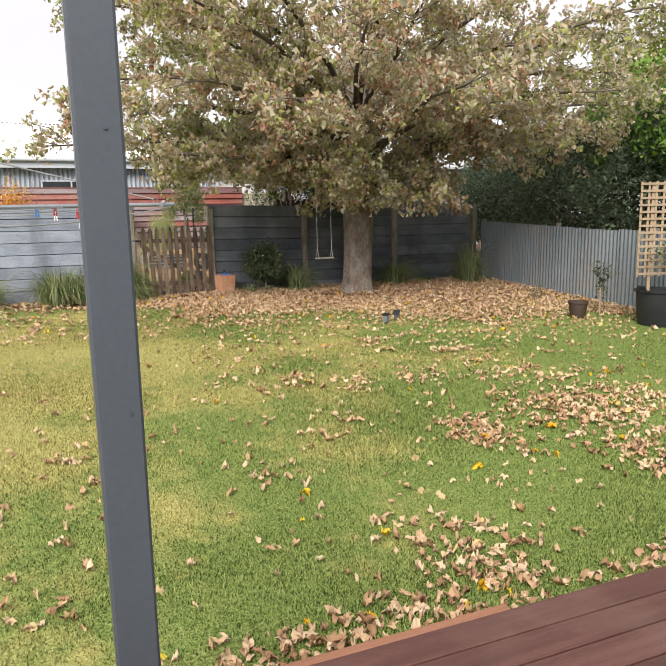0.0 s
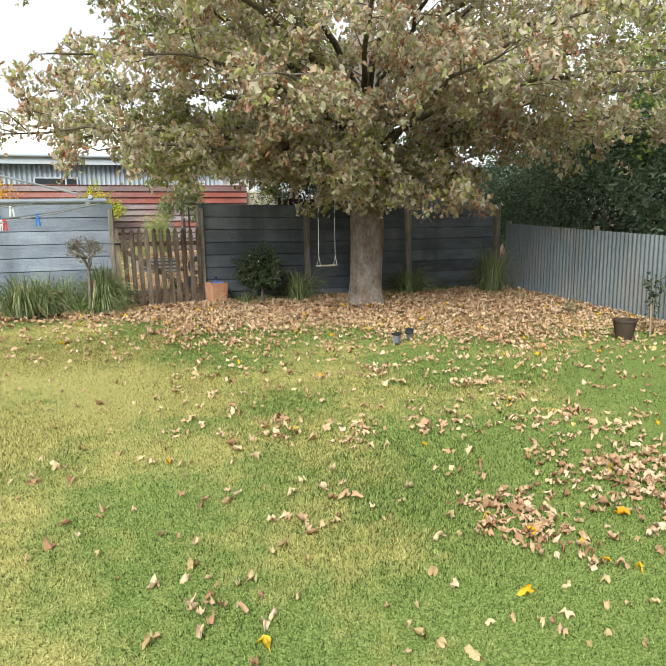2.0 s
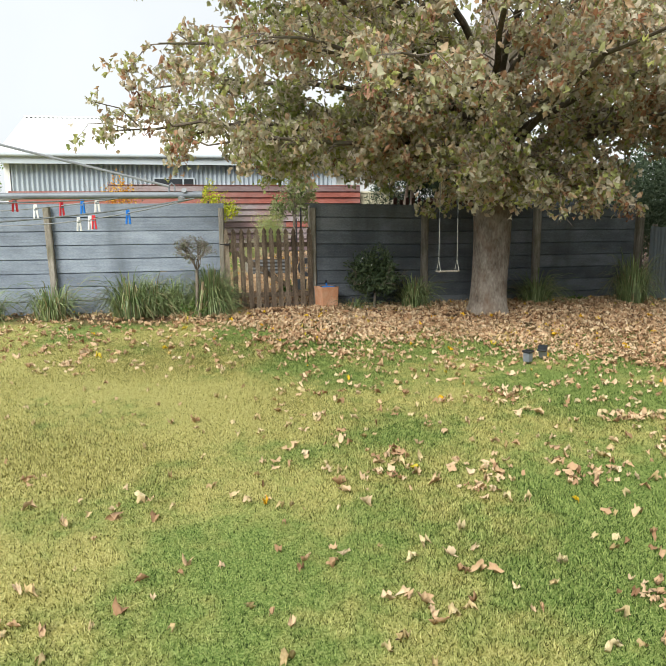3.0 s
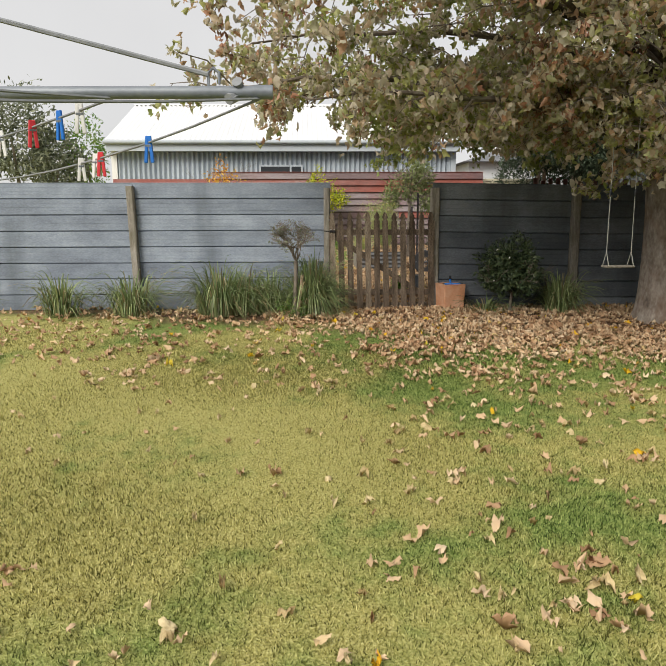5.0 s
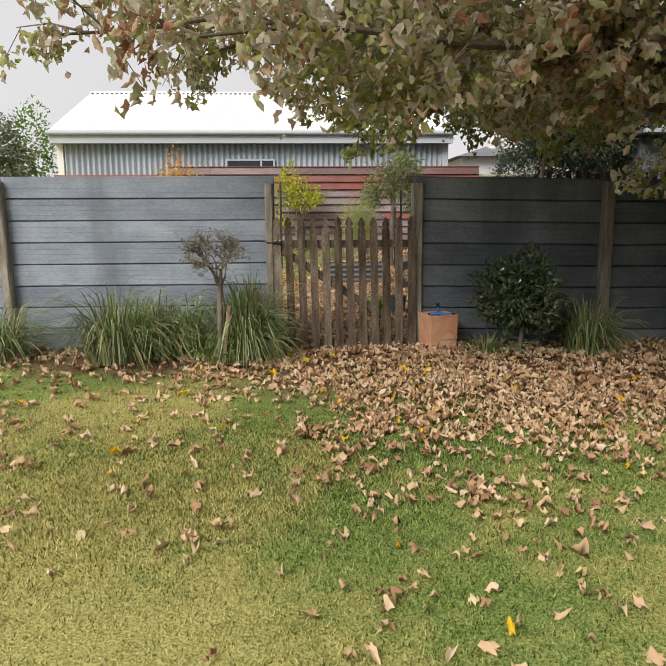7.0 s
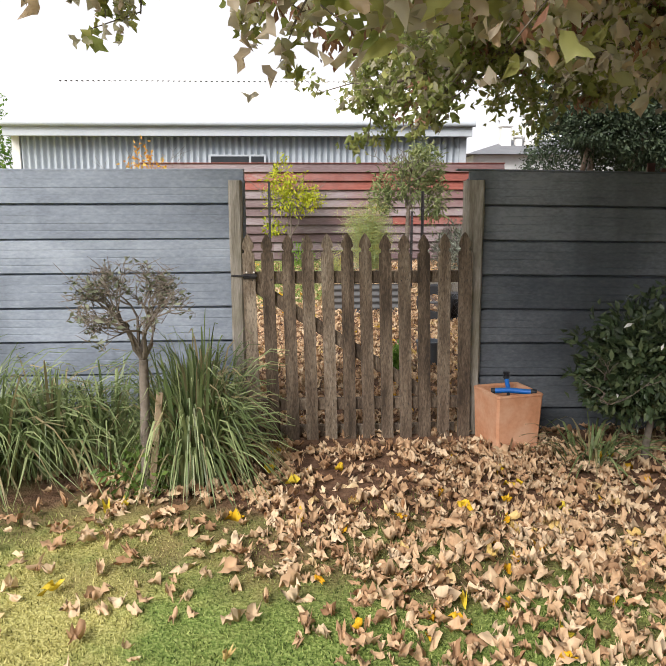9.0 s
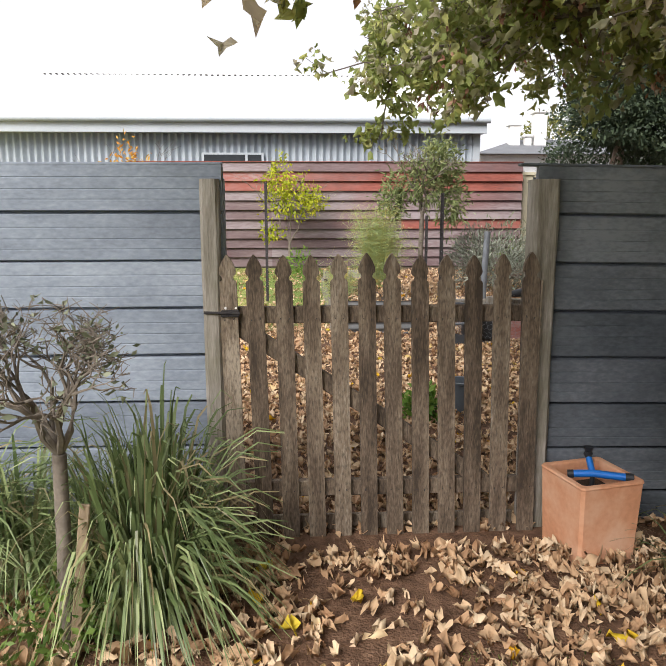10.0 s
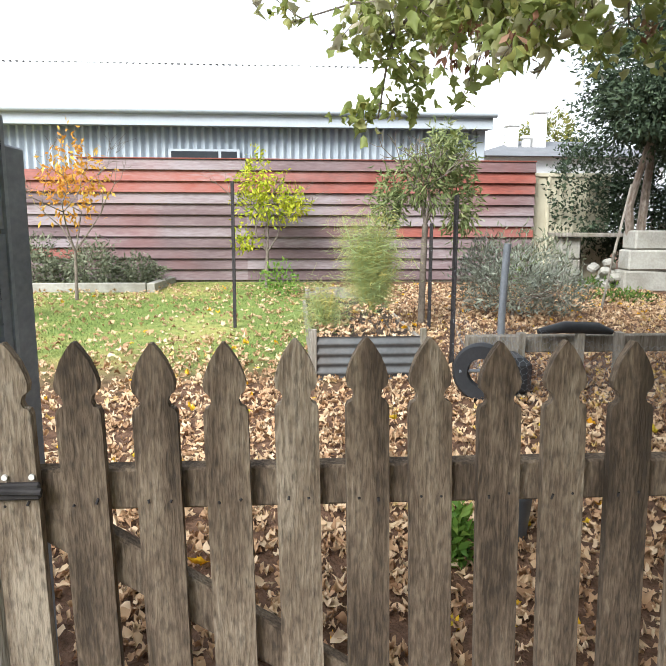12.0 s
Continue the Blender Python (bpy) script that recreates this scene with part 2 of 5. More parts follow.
BARK = surf("flaking_grey_brown_bark", [(0.28, (0.10, 0.078, 0.062)), (0.43, (0.20, 0.165, 0.135)), (0.57, (0.31, 0.27, 0.23)), (0.72, (0.46, 0.42, 0.37))],
            scale=9, fine=34, stretch=(1, 1, 0.5), rough=0.95, bump=1.0, dirt=(0.17, 0.105, 0.07), dirt_scale=7, dirt_amount=0.6, dirt_stretch=(1, 1, 0.6))
LIMB = surf("dark_grey_brown_limb_bark", [(0.3, (0.055, 0.043, 0.034)), (0.5, (0.115, 0.092, 0.07)), (0.75, (0.22, 0.19, 0.15))], scale=9, fine=45, rough=0.95, bump=0.6, dirt=(0.14, 0.15, 0.08), dirt_scale=4, dirt_amount=0.4)
TWIG = surf("grey_twig_bark", [(0.3, (0.10, 0.082, 0.067)), (0.7, (0.27, 0.23, 0.19))], scale=12, fine=60, rough=0.95, bump=0.3)
TERRACOTTA = surf("terracotta", [(0.3, (0.50, 0.235, 0.125)), (0.5, (0.62, 0.30, 0.165)), (0.75, (0.70, 0.39, 0.24))], scale=5, fine=50, rough=0.85, bump=0.12,
                  dirt=(0.72, 0.52, 0.38), dirt_scale=5, dirt_amount=0.4)
BLUE = surf("blue_plastic", [(0.3, (0.01, 0.13, 0.50)), (0.7, (0.015, 0.18, 0.60))], rough=0.35, bump=0.0, spec=0.5)
BLACK = surf("black_plastic", [(0.3, (0.014, 0.015, 0.018)), (0.7, (0.03, 0.032, 0.036))], scale=6, fine=50, rough=0.5, bump=0.05, spec=0.4)
RED = surf("red_plastic", [(0.3, (0.55, 0.03, 0.04)), (0.7, (0.62, 0.05, 0.06))], rough=0.4, bump=0.0)
WHITE = surf("white_plastic", [(0.3, (0.72, 0.71, 0.68)), (0.7, (0.8, 0.79, 0.77))], rough=0.45, bump=0.0)
GALV = surf("dull_galvanised_tube", [(0.3, (0.15, 0.168, 0.19)), (0.7, (0.25, 0.272, 0.30))], scale=9, fine=60, rough=0.5, bump=0.1, metal=0.2, spec=0.5)
CORD = surf("grey_plastic_cord", [(0.3, (0.16, 0.17, 0.18)), (0.7, (0.30, 0.31, 0.32))], rough=0.6, bump=0.1)
ROPE = surf("pale_rope", [(0.3, (0.30, 0.30, 0.27)), (0.7, (0.42, 0.42, 0.38))], rough=0.9, bump=0.2)
PALE_TIMBER = surf("pale_pine_lath", [(0.3, (0.27, 0.195, 0.125)), (0.7, (0.41, 0.32, 0.22))], scale=6, fine=50, stretch=(3, 3, 1), rough=0.8, bump=0.3, vary=0.15)
BROWN_POT = surf("brown_plastic_pot", [(0.3, (0.05, 0.035, 0.026)), (0.7, (0.085, 0.06, 0.045))], rough=0.6, bump=0.05)
STONE = surf("limestone_block", [(0.3, (0.26, 0.25, 0.22)), (0.6, (0.40, 0.39, 0.35)), (0.8, (0.52, 0.51, 0.47))], scale=4, fine=35, rough=0.95, bump=0.7,
             vary=0.2, dirt=(0.2, 0.18, 0.13), dirt_scale=3)
SOIL = surf("dark_potting_soil", [(0.3, (0.03, 0.022, 0.016)), (0.7, (0.085, 0.06, 0.045))], scale=20, fine=90, rough=1.0, bump=0.9)
RUST = surf("black_steel_picket", [(0.3, (0.022, 0.02, 0.022)), (0.7, (0.055, 0.05, 0.05))], scale=15, fine=70, rough=0.75, bump=0.3)
RENDER_WALL = surf("pale_rendered_wall", [(0.3, (0.52, 0.54, 0.55)), (0.7, (0.62, 0.64, 0.65))], scale=2, fine=30, rough=0.85, bump=0.15, dirt=(0.4, 0.4, 0.39))
SLATE = surf("grey_roof_sheet", [(0.3, (0.13, 0.137, 0.15)), (0.7, (0.20, 0.207, 0.22))], scale=2, fine=20, rough=0.7, bump=0.1, spec=0.2)
BED_IRON = surf("dark_weathered_iron", [(0.3, (0.085, 0.09, 0.095)), (0.7, (0.15, 0.155, 0.16))], scale=5, fine=30, rough=0.6, bump=0.1, dirt=(0.16, 0.12, 0.09))
GLASS = surf("dark_window_glass", [(0.3, (0.02, 0.024, 0.028)), (0.7, (0.035, 0.04, 0.045))], rough=0.12, bump=0.0, spec=0.25)
CROWN = leafy("autumn_tree_leaf", [(0.12, (0.42, 0.21, 0.12)), (0.24, (0.55, 0.40, 0.25)), (0.42, (0.64, 0.565, 0.44)), (0.56, (0.52, 0.48, 0.355)),
                                   (0.70, (0.40, 0.41, 0.19)), (0.82, (0.45, 0.455, 0.14)), (0.9, (0.28, 0.33, 0.10))], rough=0.5, trans=0.42, clump=0.55, spread=0.66, drift=(9.6, 13.5, 0.32))
SEED_KEY = leafy("brown_winged_key", [(0.1, (0.20, 0.09, 0.055)), (0.5, (0.33, 0.17, 0.11)), (0.9, (0.46, 0.27, 0.18))], trans=0.2)
FALLEN = leafy("dry_fallen_leaf", [(0.1, (0.33, 0.19, 0.10)), (0.3, (0.50, 0.315, 0.18)), (0.58, (0.64, 0.455, 0.28)), (0.85, (0.74, 0.575, 0.39)),
                                   (0.93, (0.66, 0.46, 0.14))], rough=0.75, trans=0.12, clump=0.8, spread=0.75)
YELLOW = leafy("fresh_yellow_leaf", [(0.1, (0.72, 0.38, 0.015)), (0.6, (0.78, 0.50, 0.02)), (0.9, (0.66, 0.55, 0.06))], trans=0.2)
LONE_LEAF = surf("single_dry_leaf", [(0.3, (0.42, 0.30, 0.14)), (0.5, (0.58, 0.455, 0.245)), (0.7, (0.73, 0.61, 0.37))], scale=9, fine=80, rough=0.8, bump=0.3, vary=0.3, trans=0.12)
LONE_YELLOW = surf("single_yellow_leaf", [(0.3, (0.66, 0.34, 0.02)), (0.6, (0.78, 0.50, 0.02)), (0.8, (0.70, 0.58, 0.06))], scale=9, fine=80, rough=0.6, bump=0.2, vary=0.3, trans=0.2)
DARK_LEAF = leafy("dark_evergreen_leaf", [(0.1, (0.022, 0.036, 0.02)), (0.5, (0.045, 0.07, 0.037)), (0.9, (0.10, 0.135, 0.075))], rough=0.6, trans=0.15)
HEDGE_LEAF = leafy("grey_green_hedge_leaf", [(0.1, (0.05, 0.08, 0.045)), (0.5, (0.11, 0.153, 0.09)), (0.9, (0.20, 0.26, 0.16))], rough=0.7, trans=0.35)
GLOSSY = leafy("glossy_camellia_leaf", [(0.1, (0.03, 0.05, 0.022)), (0.5, (0.06, 0.092, 0.042)), (0.9, (0.14, 0.175, 0.085))], rough=0.32, trans=0.1)
MID_LEAF = leafy("mid_green_leaf", [(0.1, (0.06, 0.11, 0.025)), (0.5, (0.11, 0.19, 0.04)), (0.9, (0.20, 0.29, 0.06))], trans=0.3)
BRIGHT_LEAF = leafy("bright_green_leaf", [(0.1, (0.09, 0.19, 0.03)), (0.6, (0.17, 0.31, 0.05)), (0.9, (0.28, 0.38, 0.07))], trans=0.35)
OLIVE = leafy("grey_olive_leaf", [(0.1, (0.10, 0.12, 0.07)), (0.5, (0.18, 0.20, 0.125)), (0.9, (0.30, 0.32, 0.22))], trans=0.2)
LIME = leafy("yellow_green_leaf", [(0.1, (0.26, 0.34, 0.02)), (0.5, (0.46, 0.50, 0.03)), (0.9, (0.62, 0.58, 0.05))], trans=0.35)
YELLOWING = leafy("yellowing_olive_leaf", [(0.1, (0.10, 0.12, 0.035)), (0.5, (0.18, 0.195, 0.05)), (0.9, (0.31, 0.29, 0.07))], trans=0.3)
WILLOW = leafy("willowy_green_leaf", [(0.1, (0.13, 0.17, 0.07)), (0.5, (0.22, 0.27, 0.10)), (0.9, (0.34, 0.36, 0.16))], trans=0.3)
ORANGE = leafy("orange_autumn_leaf", [(0.1, (0.50, 0.20, 0.03)), (0.5, (0.66, 0.33, 0.05)), (0.9, (0.68, 0.47, 0.09))], trans=0.3)
STRAP = leafy("strappy_green_leaf", [(0.08, (0.38, 0.31, 0.17)), (0.2, (0.20, 0.18, 0.09)), (0.27, (0.10, 0.145, 0.055)), (0.6, (0.19, 0.25, 0.10)), (0.92, (0.38, 0.44, 0.21))], rough=0.35, trans=0.25, spread=0.9)
FERNY = leafy("feathery_fennel_leaf", [(0.1, (0.56, 0.46, 0.14)), (0.5, (0.38, 0.46, 0.17)), (0.9, (0.43, 0.53, 0.27))], trans=0.3, clump=2)
SILVER = leafy("silver_lavender_leaf", [(0.1, (0.13, 0.13, 0.10)), (0.5, (0.26, 0.29, 0.23)), (0.9, (0.42, 0.45, 0.37))], trans=0.15)


# ---- mesh helpers ----
def ground(y):
    """The height of the ground: a steady rise, trodden down a little at the gate."""
    y = np.clip(y, -4.0, 30.0)
    z = -0.31 + 0.041 * y - 0.03 * np.exp(-(((y - 12.25) / 0.4) ** 2))
    return z if np.ndim(z) else float(z)


class Buf:
    """Vertices and faces of one mesh."""

    def __init__(self):
        self.v, self.f = [], []

    def add(self, verts, faces, m=None):
        k = len(self.v)
        self.v += [tuple(m @ Vector(p)) for p in verts] if m else [tuple(p) for p in verts]
        self.f += [tuple(i + k for i in f) for f in faces]
        return self

    def box(self, x0, y0, z0, x1, y1, z1, bevel=0.0, m=None):
        """A block with chamfered edges."""
        b = min(bevel, abs(x1 - x0) * 0.3, abs(y1 - y0) * 0.3, abs(z1 - z0) * 0.3)
        if b <= 0:
            vs = [(x, y, z) for x in (x0, x1) for y in (y0, y1) for z in (z0, z1)]
            return self.add(vs, [(0, 1, 3, 2), (4, 6, 7, 5), (0, 4, 5, 1), (2, 3, 7, 6), (0, 2, 6, 4), (1, 5, 7, 3)], m)
        bm = bmesh.new()
        bmesh.ops.create_cube(bm, size=1)
        for q in bm.verts:
            q.co = Vector(((x0 + x1) / 2 + q.co.x * (x1 - x0), (y0 + y1) / 2 + q.co.y * (y1 - y0), (z0 + z1) / 2 + q.co.z * (z1 - z0)))
        bmesh.ops.bevel(bm, geom=bm.edges[:], offset=b, segments=1, affect="EDGES")
        bm.verts.index_update()
        self.add([q.co[:] for q in bm.verts], [[q.index for q in f.verts] for f in bm.faces], m)
        bm.free()
        return self

    def tube(self, pts, radii, sides=8, m=None, cap=True):
        pts = [Vector(p) for p in pts]
        if isinstance(radii, (int, float)):
            radii = [radii] * len(pts)
        k, vs, fs = 0, [], []
        up = Vector((0.13, 0.27, 0.95)).normalized()
        for i, p in enumerate(pts):
            d = (pts[min(i + 1, len(pts) - 1)] - pts[max(i - 1, 0)]).normalized()
            if abs(d.dot(up)) > 0.97:
                up = Vector((1, 0.1, 0)).normalized()
            a = d.cross(up).normalized()
            c = d.cross(a)
            for s in range(sides):
                t = 2 * math.pi * s / sides
                vs.append(p + radii[i] * (math.cos(t) * a + math.sin(t) * c))
        for i in range(len(pts) - 1):
            for s in range(sides):
                q = (s + 1) % sides
                fs.append((i * sides + s, i * sides + q, (i + 1) * sides + q, (i + 1) * sides + s))
        if cap:
            fs += [tuple(range(sides))[::-1], tuple(range((len(pts) - 1) * sides, len(pts) * sides))]
        return self.add(vs, fs, m)

    def lathe(self, profile, sides=24, m=None):
        """profile: (radius, height) from the outside bottom round to the inside."""
        vs, fs = [], []
        for r, z in profile:
            for s in range(sides):
                t = 2 * math.pi * s / sides
                vs.append((r * math.cos(t), r * math.sin(t), z))
        for i in range(len(profile) - 1):
            for s in range(sides):
                q = (s + 1) % sides
                fs.append((i * sides + s, i * sides + q, (i + 1) * sides + q, (i + 1) * sides + s))
        return self.add(vs, fs, m)

    def plate(self, outline, depth, m=None):
        """An outline in x and z given a thickness in y."""
        n = len(outline)
        vs = [(x, 0, z) for x, z in outline] + [(x, depth, z) for x, z in outline]
        fs = [tuple(range(n)), tuple(range(n, 2 * n))[::-1]] + [(i, i + n, (i + 1) % n + n, (i + 1) % n) for i in range(n)]
        return self.add(vs, fs, m)

    def mesh(self, name, material, smooth=False):
        me = bpy.data.meshes.new(name)
        me.from_pydata(self.v, [], self.f)
        me.materials.append(material)
        if smooth:
            me.polygons.foreach_set("use_smooth", [True] * len(me.polygons))
            me.set_sharp_from_angle(angle=radians(45))
        me.update()
        return me


def part(name, shape, material, parent=None, label="", smooth=False):
    """A mesh object of its own, under its thing."""
    me = shape.mesh(name, material, smooth) if isinstance(shape, Buf) else shape
    ob = new(name, me)
    if parent:
        ob.parent = parent
    if label:
        ob["label"] = label
    return ob


def thing(name, at, label, category, group="", kind="", rz=0.0):
    ob = new(name)
    ob.empty_display_size = 0.1
    ob.matrix_world = pose(*at, 0, 0, rz)
    return tagged(ob, label, category, group, kind)


def fast_mesh(name, verts, faces, material):
    """verts (n, 3) and triangles or quads as arrays."""
    me = bpy.data.meshes.new(name)
    k = faces.shape[1]
    me.vertices.add(len(verts))
    me.vertices.foreach_set("co", verts.astype(np.float32).ravel())
    me.loops.add(faces.size)
    me.loops.foreach_set("vertex_index", faces.astype(np.int32).ravel())
    me.polygons.add(len(faces))
    me.polygons.foreach_set("loop_start", np.arange(0, faces.size, k, dtype=np.int32))
    me.materials.append(material)
    me.update(calc_edges=True)
    me.validate()
    return me


CROWN_LOBES = [(-90, 0.5), (-50, 0.36), (-12, 0.28), (20, 0.48), (52, 0.30), (90, 0.62), (128, 0.30), (160, 0.48), (192, 0.28), (230, 0.36)]
LOBES = [(-98, 0.16), (-90, 0.52), (-84, 0.16), (-45, 0.38), (-14, 0.31), (18, 0.48), (50, 0.34), (72, 0.48), (90, 0.62), (108, 0.48), (130, 0.34), (162, 0.48), (194, 0.31), (225, 0.38)]
OVAL = [(-90, 0.5), (0, 0.20), (90, 0.5), (180, 0.20)]
NARROW = [(-90, 0.5), (0, 0.10), (90, 0.5), (180, 0.10)]


def unit(a):
    return a / np.maximum(np.linalg.norm(a, axis=1, keepdims=True), 1e-9)


def leaf_mesh(name, at, size, tip, normal, material, outline=LOBES, curl=0.5, rng=None, ring=False, fold=1.2, crisp=False):
    """Many leaves in one mesh: each at its place, tip along tip, facing normal, curled."""
    rng = rng or np.random.default_rng(3)
    n, k = len(at), len(outline)
    tip = unit(tip)
    side = unit(np.cross(tip, normal))
    nor = np.cross(side, tip)
    ou = np.array([r * math.cos(radians(a)) for a, r in outline])
    ow = np.array([r * math.sin(radians(a)) for a, r in outline])
    if k == 4:
        u, w = np.concatenate([[0.0], ou]), np.concatenate([[0.0], ow])
        tri_all = np.array([(1, 2, 3), (1, 3, 4)])
    elif not ring:
        u, w = np.concatenate([[0.0], ou]), np.concatenate([[0.0], ow])
        tri_all = np.array([(0, i + 1, (i + 1) % k + 1) for i in range(k)])
    else:
        u, w = np.concatenate([[0.0], ou * 0.55, ou]), np.concatenate([[0.0], ow * 0.55, ow])
        tri_all = [(0, i + 1, (i + 1) % k + 1) for i in range(k)]
        for i in range(k):
            j = (i + 1) % k
            tri_all += [(i + 1, k + i + 1, k + j + 1), (i + 1, k + j + 1, j + 1)]
        tri_all = np.array(tri_all)
    # each leaf rolls up about its midrib and bends along it
    k1 = rng.choice([-1, 1, 1], (n, 1)) * rng.uniform(2.6 if ring else fold, 7.0, (n, 1)) * curl
    k2 = rng.normal(0.5, 2.2, (n, 1)) * curl + 1e-3
    slim = rng.uniform(0.5, 1.0, (n, 1)) if crisp else 1.0
    x_ = slim * np.sin(k1 * u) / k1
    h = (1 - np.cos(k1 * u)) / k1
    y_ = np.sin(k2 * w) / k2
    h = h + (1 - np.cos(k2 * w)) / k2 + rng.normal(0, 0.13 if crisp else 0.09, (n, len(u))) * curl
    s = size[:, None]
    verts = at[:, None, :] + (s * x_)[:, :, None] * side[:, None, :] + (s * y_)[:, :, None] * tip[:, None, :] + (s * h)[:, :, None] * nor[:, None, :]
    faces = (tri_all[None] + (np.arange(n) * len(u))[:, None, None]).reshape(-1, 3)
    return fast_mesh(name, verts.reshape(-1, 3), faces, material)


def scatter_dirs(rng, n, down=0.6):
    tip = rng.normal(0, 1, (n, 3))
    tip[:, 2] = tip[:, 2] * 0.5 - down
    return unit(tip), unit(rng.normal(0, 1, (n, 3)))


# ---- ground ----
def build_ground():
    xs = [-600, -150, -60, -30] + [-15 + 0.5 * i for i in range(75)] + [30, 60, 150, 600]
    ys = [-600, -150, -40, -10] + [-4 + 0.5 * i for i in range(69)] + [45, 80, 200, 600]
    b = Buf()
    for y in ys:
        for x in xs:
            bumps = 0.012 * noise.noise(Vector((x * 0.7, y * 0.7, 0))) if -15 < x < 25 and 2.3 < y < 30 else 0
            b.v.append((x, y, ground(y) + bumps))
    n = len(xs)
    for j in range(len(ys) - 1):
        for i in range(n - 1):
            b.f.append((j * n + i, j * n + i + 1, (j + 1) * n + i + 1, (j + 1) * n + i))
    ob = part("ground", b, LAWN, smooth=True)
    tagged(ob, "gently rising backyard ground of patchy green and dry turf and bare earth", "ground", kind="structure")


build_ground()


def build_grass():
    rng = np.random.default_rng(11)
    n1, n2 = 420000, 420000
    x = np.concatenate([rng.normal(1.6, 2.1, n1), rng.uniform(-6.0, 8.1, n2)])
    y = np.concatenate([2.0 + np.abs(rng.normal(0, 4.6, n1)), rng.uniform(2.0, 11.6, n2)])
    inside = (x > -6) & (x < 8.1)
    x, y = np.concatenate([x[inside], rng.normal(1.0, 1.7, 110000)]), np.concatenate([y[inside], rng.triangular(6.0, 10.9, 11.5, 110000)])
    keep = y + 0.35 * np.sin(x * 1.7) < 11.5 - 0.16 * np.maximum(x - 1, 0)
    keep &= rng.random(len(x)) < np.clip((11.9 - 0.5 * np.maximum(x - 1.5, 0) - y) / 1.6, 0.04, 1)
    x, y = x[keep], y[keep]
    x, y = np.concatenate([x, rng.uniform(-2.8, 2.3, 60000)]), np.concatenate([y, rng.uniform(16.6, 21.8, 60000)])
    n = len(x)
    z = ground(y) - 0.004
    h = rng.uniform(0.008, 0.026, n)
    a = rng.uniform(0, 2 * np.pi, n)
    lean = rng.uniform(0.1, 1.05, n) * h
    w = rng.uniform(0.0018, 0.0045, n)
    b = rng.uniform(0, 2 * np.pi, n)
    p = np.stack([x, y, z], 1)
    d = np.stack([np.cos(a) * w, np.sin(a) * w, np.zeros(n)], 1)
    t = p + np.stack([np.cos(b) * lean, np.sin(b) * lean, h], 1)
    verts = np.stack([p - d, p + d, t], 1).reshape(-1, 3)
    faces = np.arange(3 * n).reshape(-1, 3)
    ob = new("grass", fast_mesh("grass", verts, faces, BLADES))
    tagged(ob, "short mown lawn grass, green with straw-dry patches", "grass", kind="stuff")


build_grass()


# ---- deck and verandah post ----
def build_deck():
    deck = thing("deck", (0, 0, 0), "low red-brown timber deck with narrow gaps between boards", "deck", kind="structure")
    y = 1.94
    for i in range(14):
        part("deck_board", Buf().box(-3.2, y - 0.136, -0.028, 4.6, y, 0.0, 0.004), DECK, deck)
        y -= 0.144
    part("joist", Buf().box(-3.15, 1.84, -0.235, 4.55, 1.885, -0.03, 0.002), DECK, deck)
    part("edge_trim", Buf().box(-3.2, 1.945, -0.10, 1.50, 1.985, -0.004, 0.004), DECK_TRIM, deck, "sun-bleached orange-brown edge board")
    part("fascia", Buf().box(1.52, 1.89, -0.24, 4.6, 1.915, -0.032, 0.002), DECK, deck)


build_deck()
veranda_post = thing("verandah_post", (0.085, 1.466, 0), "charcoal-blue square steel verandah post standing on the deck", "post")
part("shaft", Buf().box(-0.047, -0.047, 0.0, 0.047, 0.047, 2.7, 0.006), STEEL_POST, veranda_post)
part("base_plate", Buf().box(-0.07, -0.07, 0.0, 0.07, 0.07, 0.008, 0.002), STEEL_POST, veranda_post)
for sx, sz in ((0.012, 1.68), (0.02, 1.1)):
    part("screw", Buf().tube([(sx, -0.046, sz), (sx, -0.050, sz)], 0.004, 8), STEEL_POST, veranda_post)
house_wall = part("wall_south", Buf().box(-6, -1.9, -0.5, 8, -1.7, 2.7), RENDER_WALL)
tagged(house_wall, "plain pale rendered house wall at the back of the deck", "wall", kind="structure")


# ---- back fence ----
def board_profile():
    """Half a board's cross-section, with three shallow grooves, as (depth, height) pairs."""
    out = [(-0.006, 0.0), (-0.022, 0.005)]
    for g in (0.045, 0.085, 0.13):
        out += [(-0.022, g - 0.003), (-0.0202, g - 0.0015), (-0.0202, g + 0.0015), (-0.022, g + 0.003)]
    return out + [(-0.022, 0.179), (-0.008, 0.185), (0.012, 0.185), (0.012, 0.0)]


def board_mesh(length, mat):
    pr = board_profile()
    n = len(pr)
    b = Buf()
    b.add([(0, d, z) for d, z in pr] + [(length, d, z) for d, z in pr],
          [tuple(range(n))[::-1], tuple(range(n, 2 * n))] + [(i, (i + 1) % n, (i + 1) % n + n, i + n) for i in range(n)])
    return b.mesh("fence_board", mat)


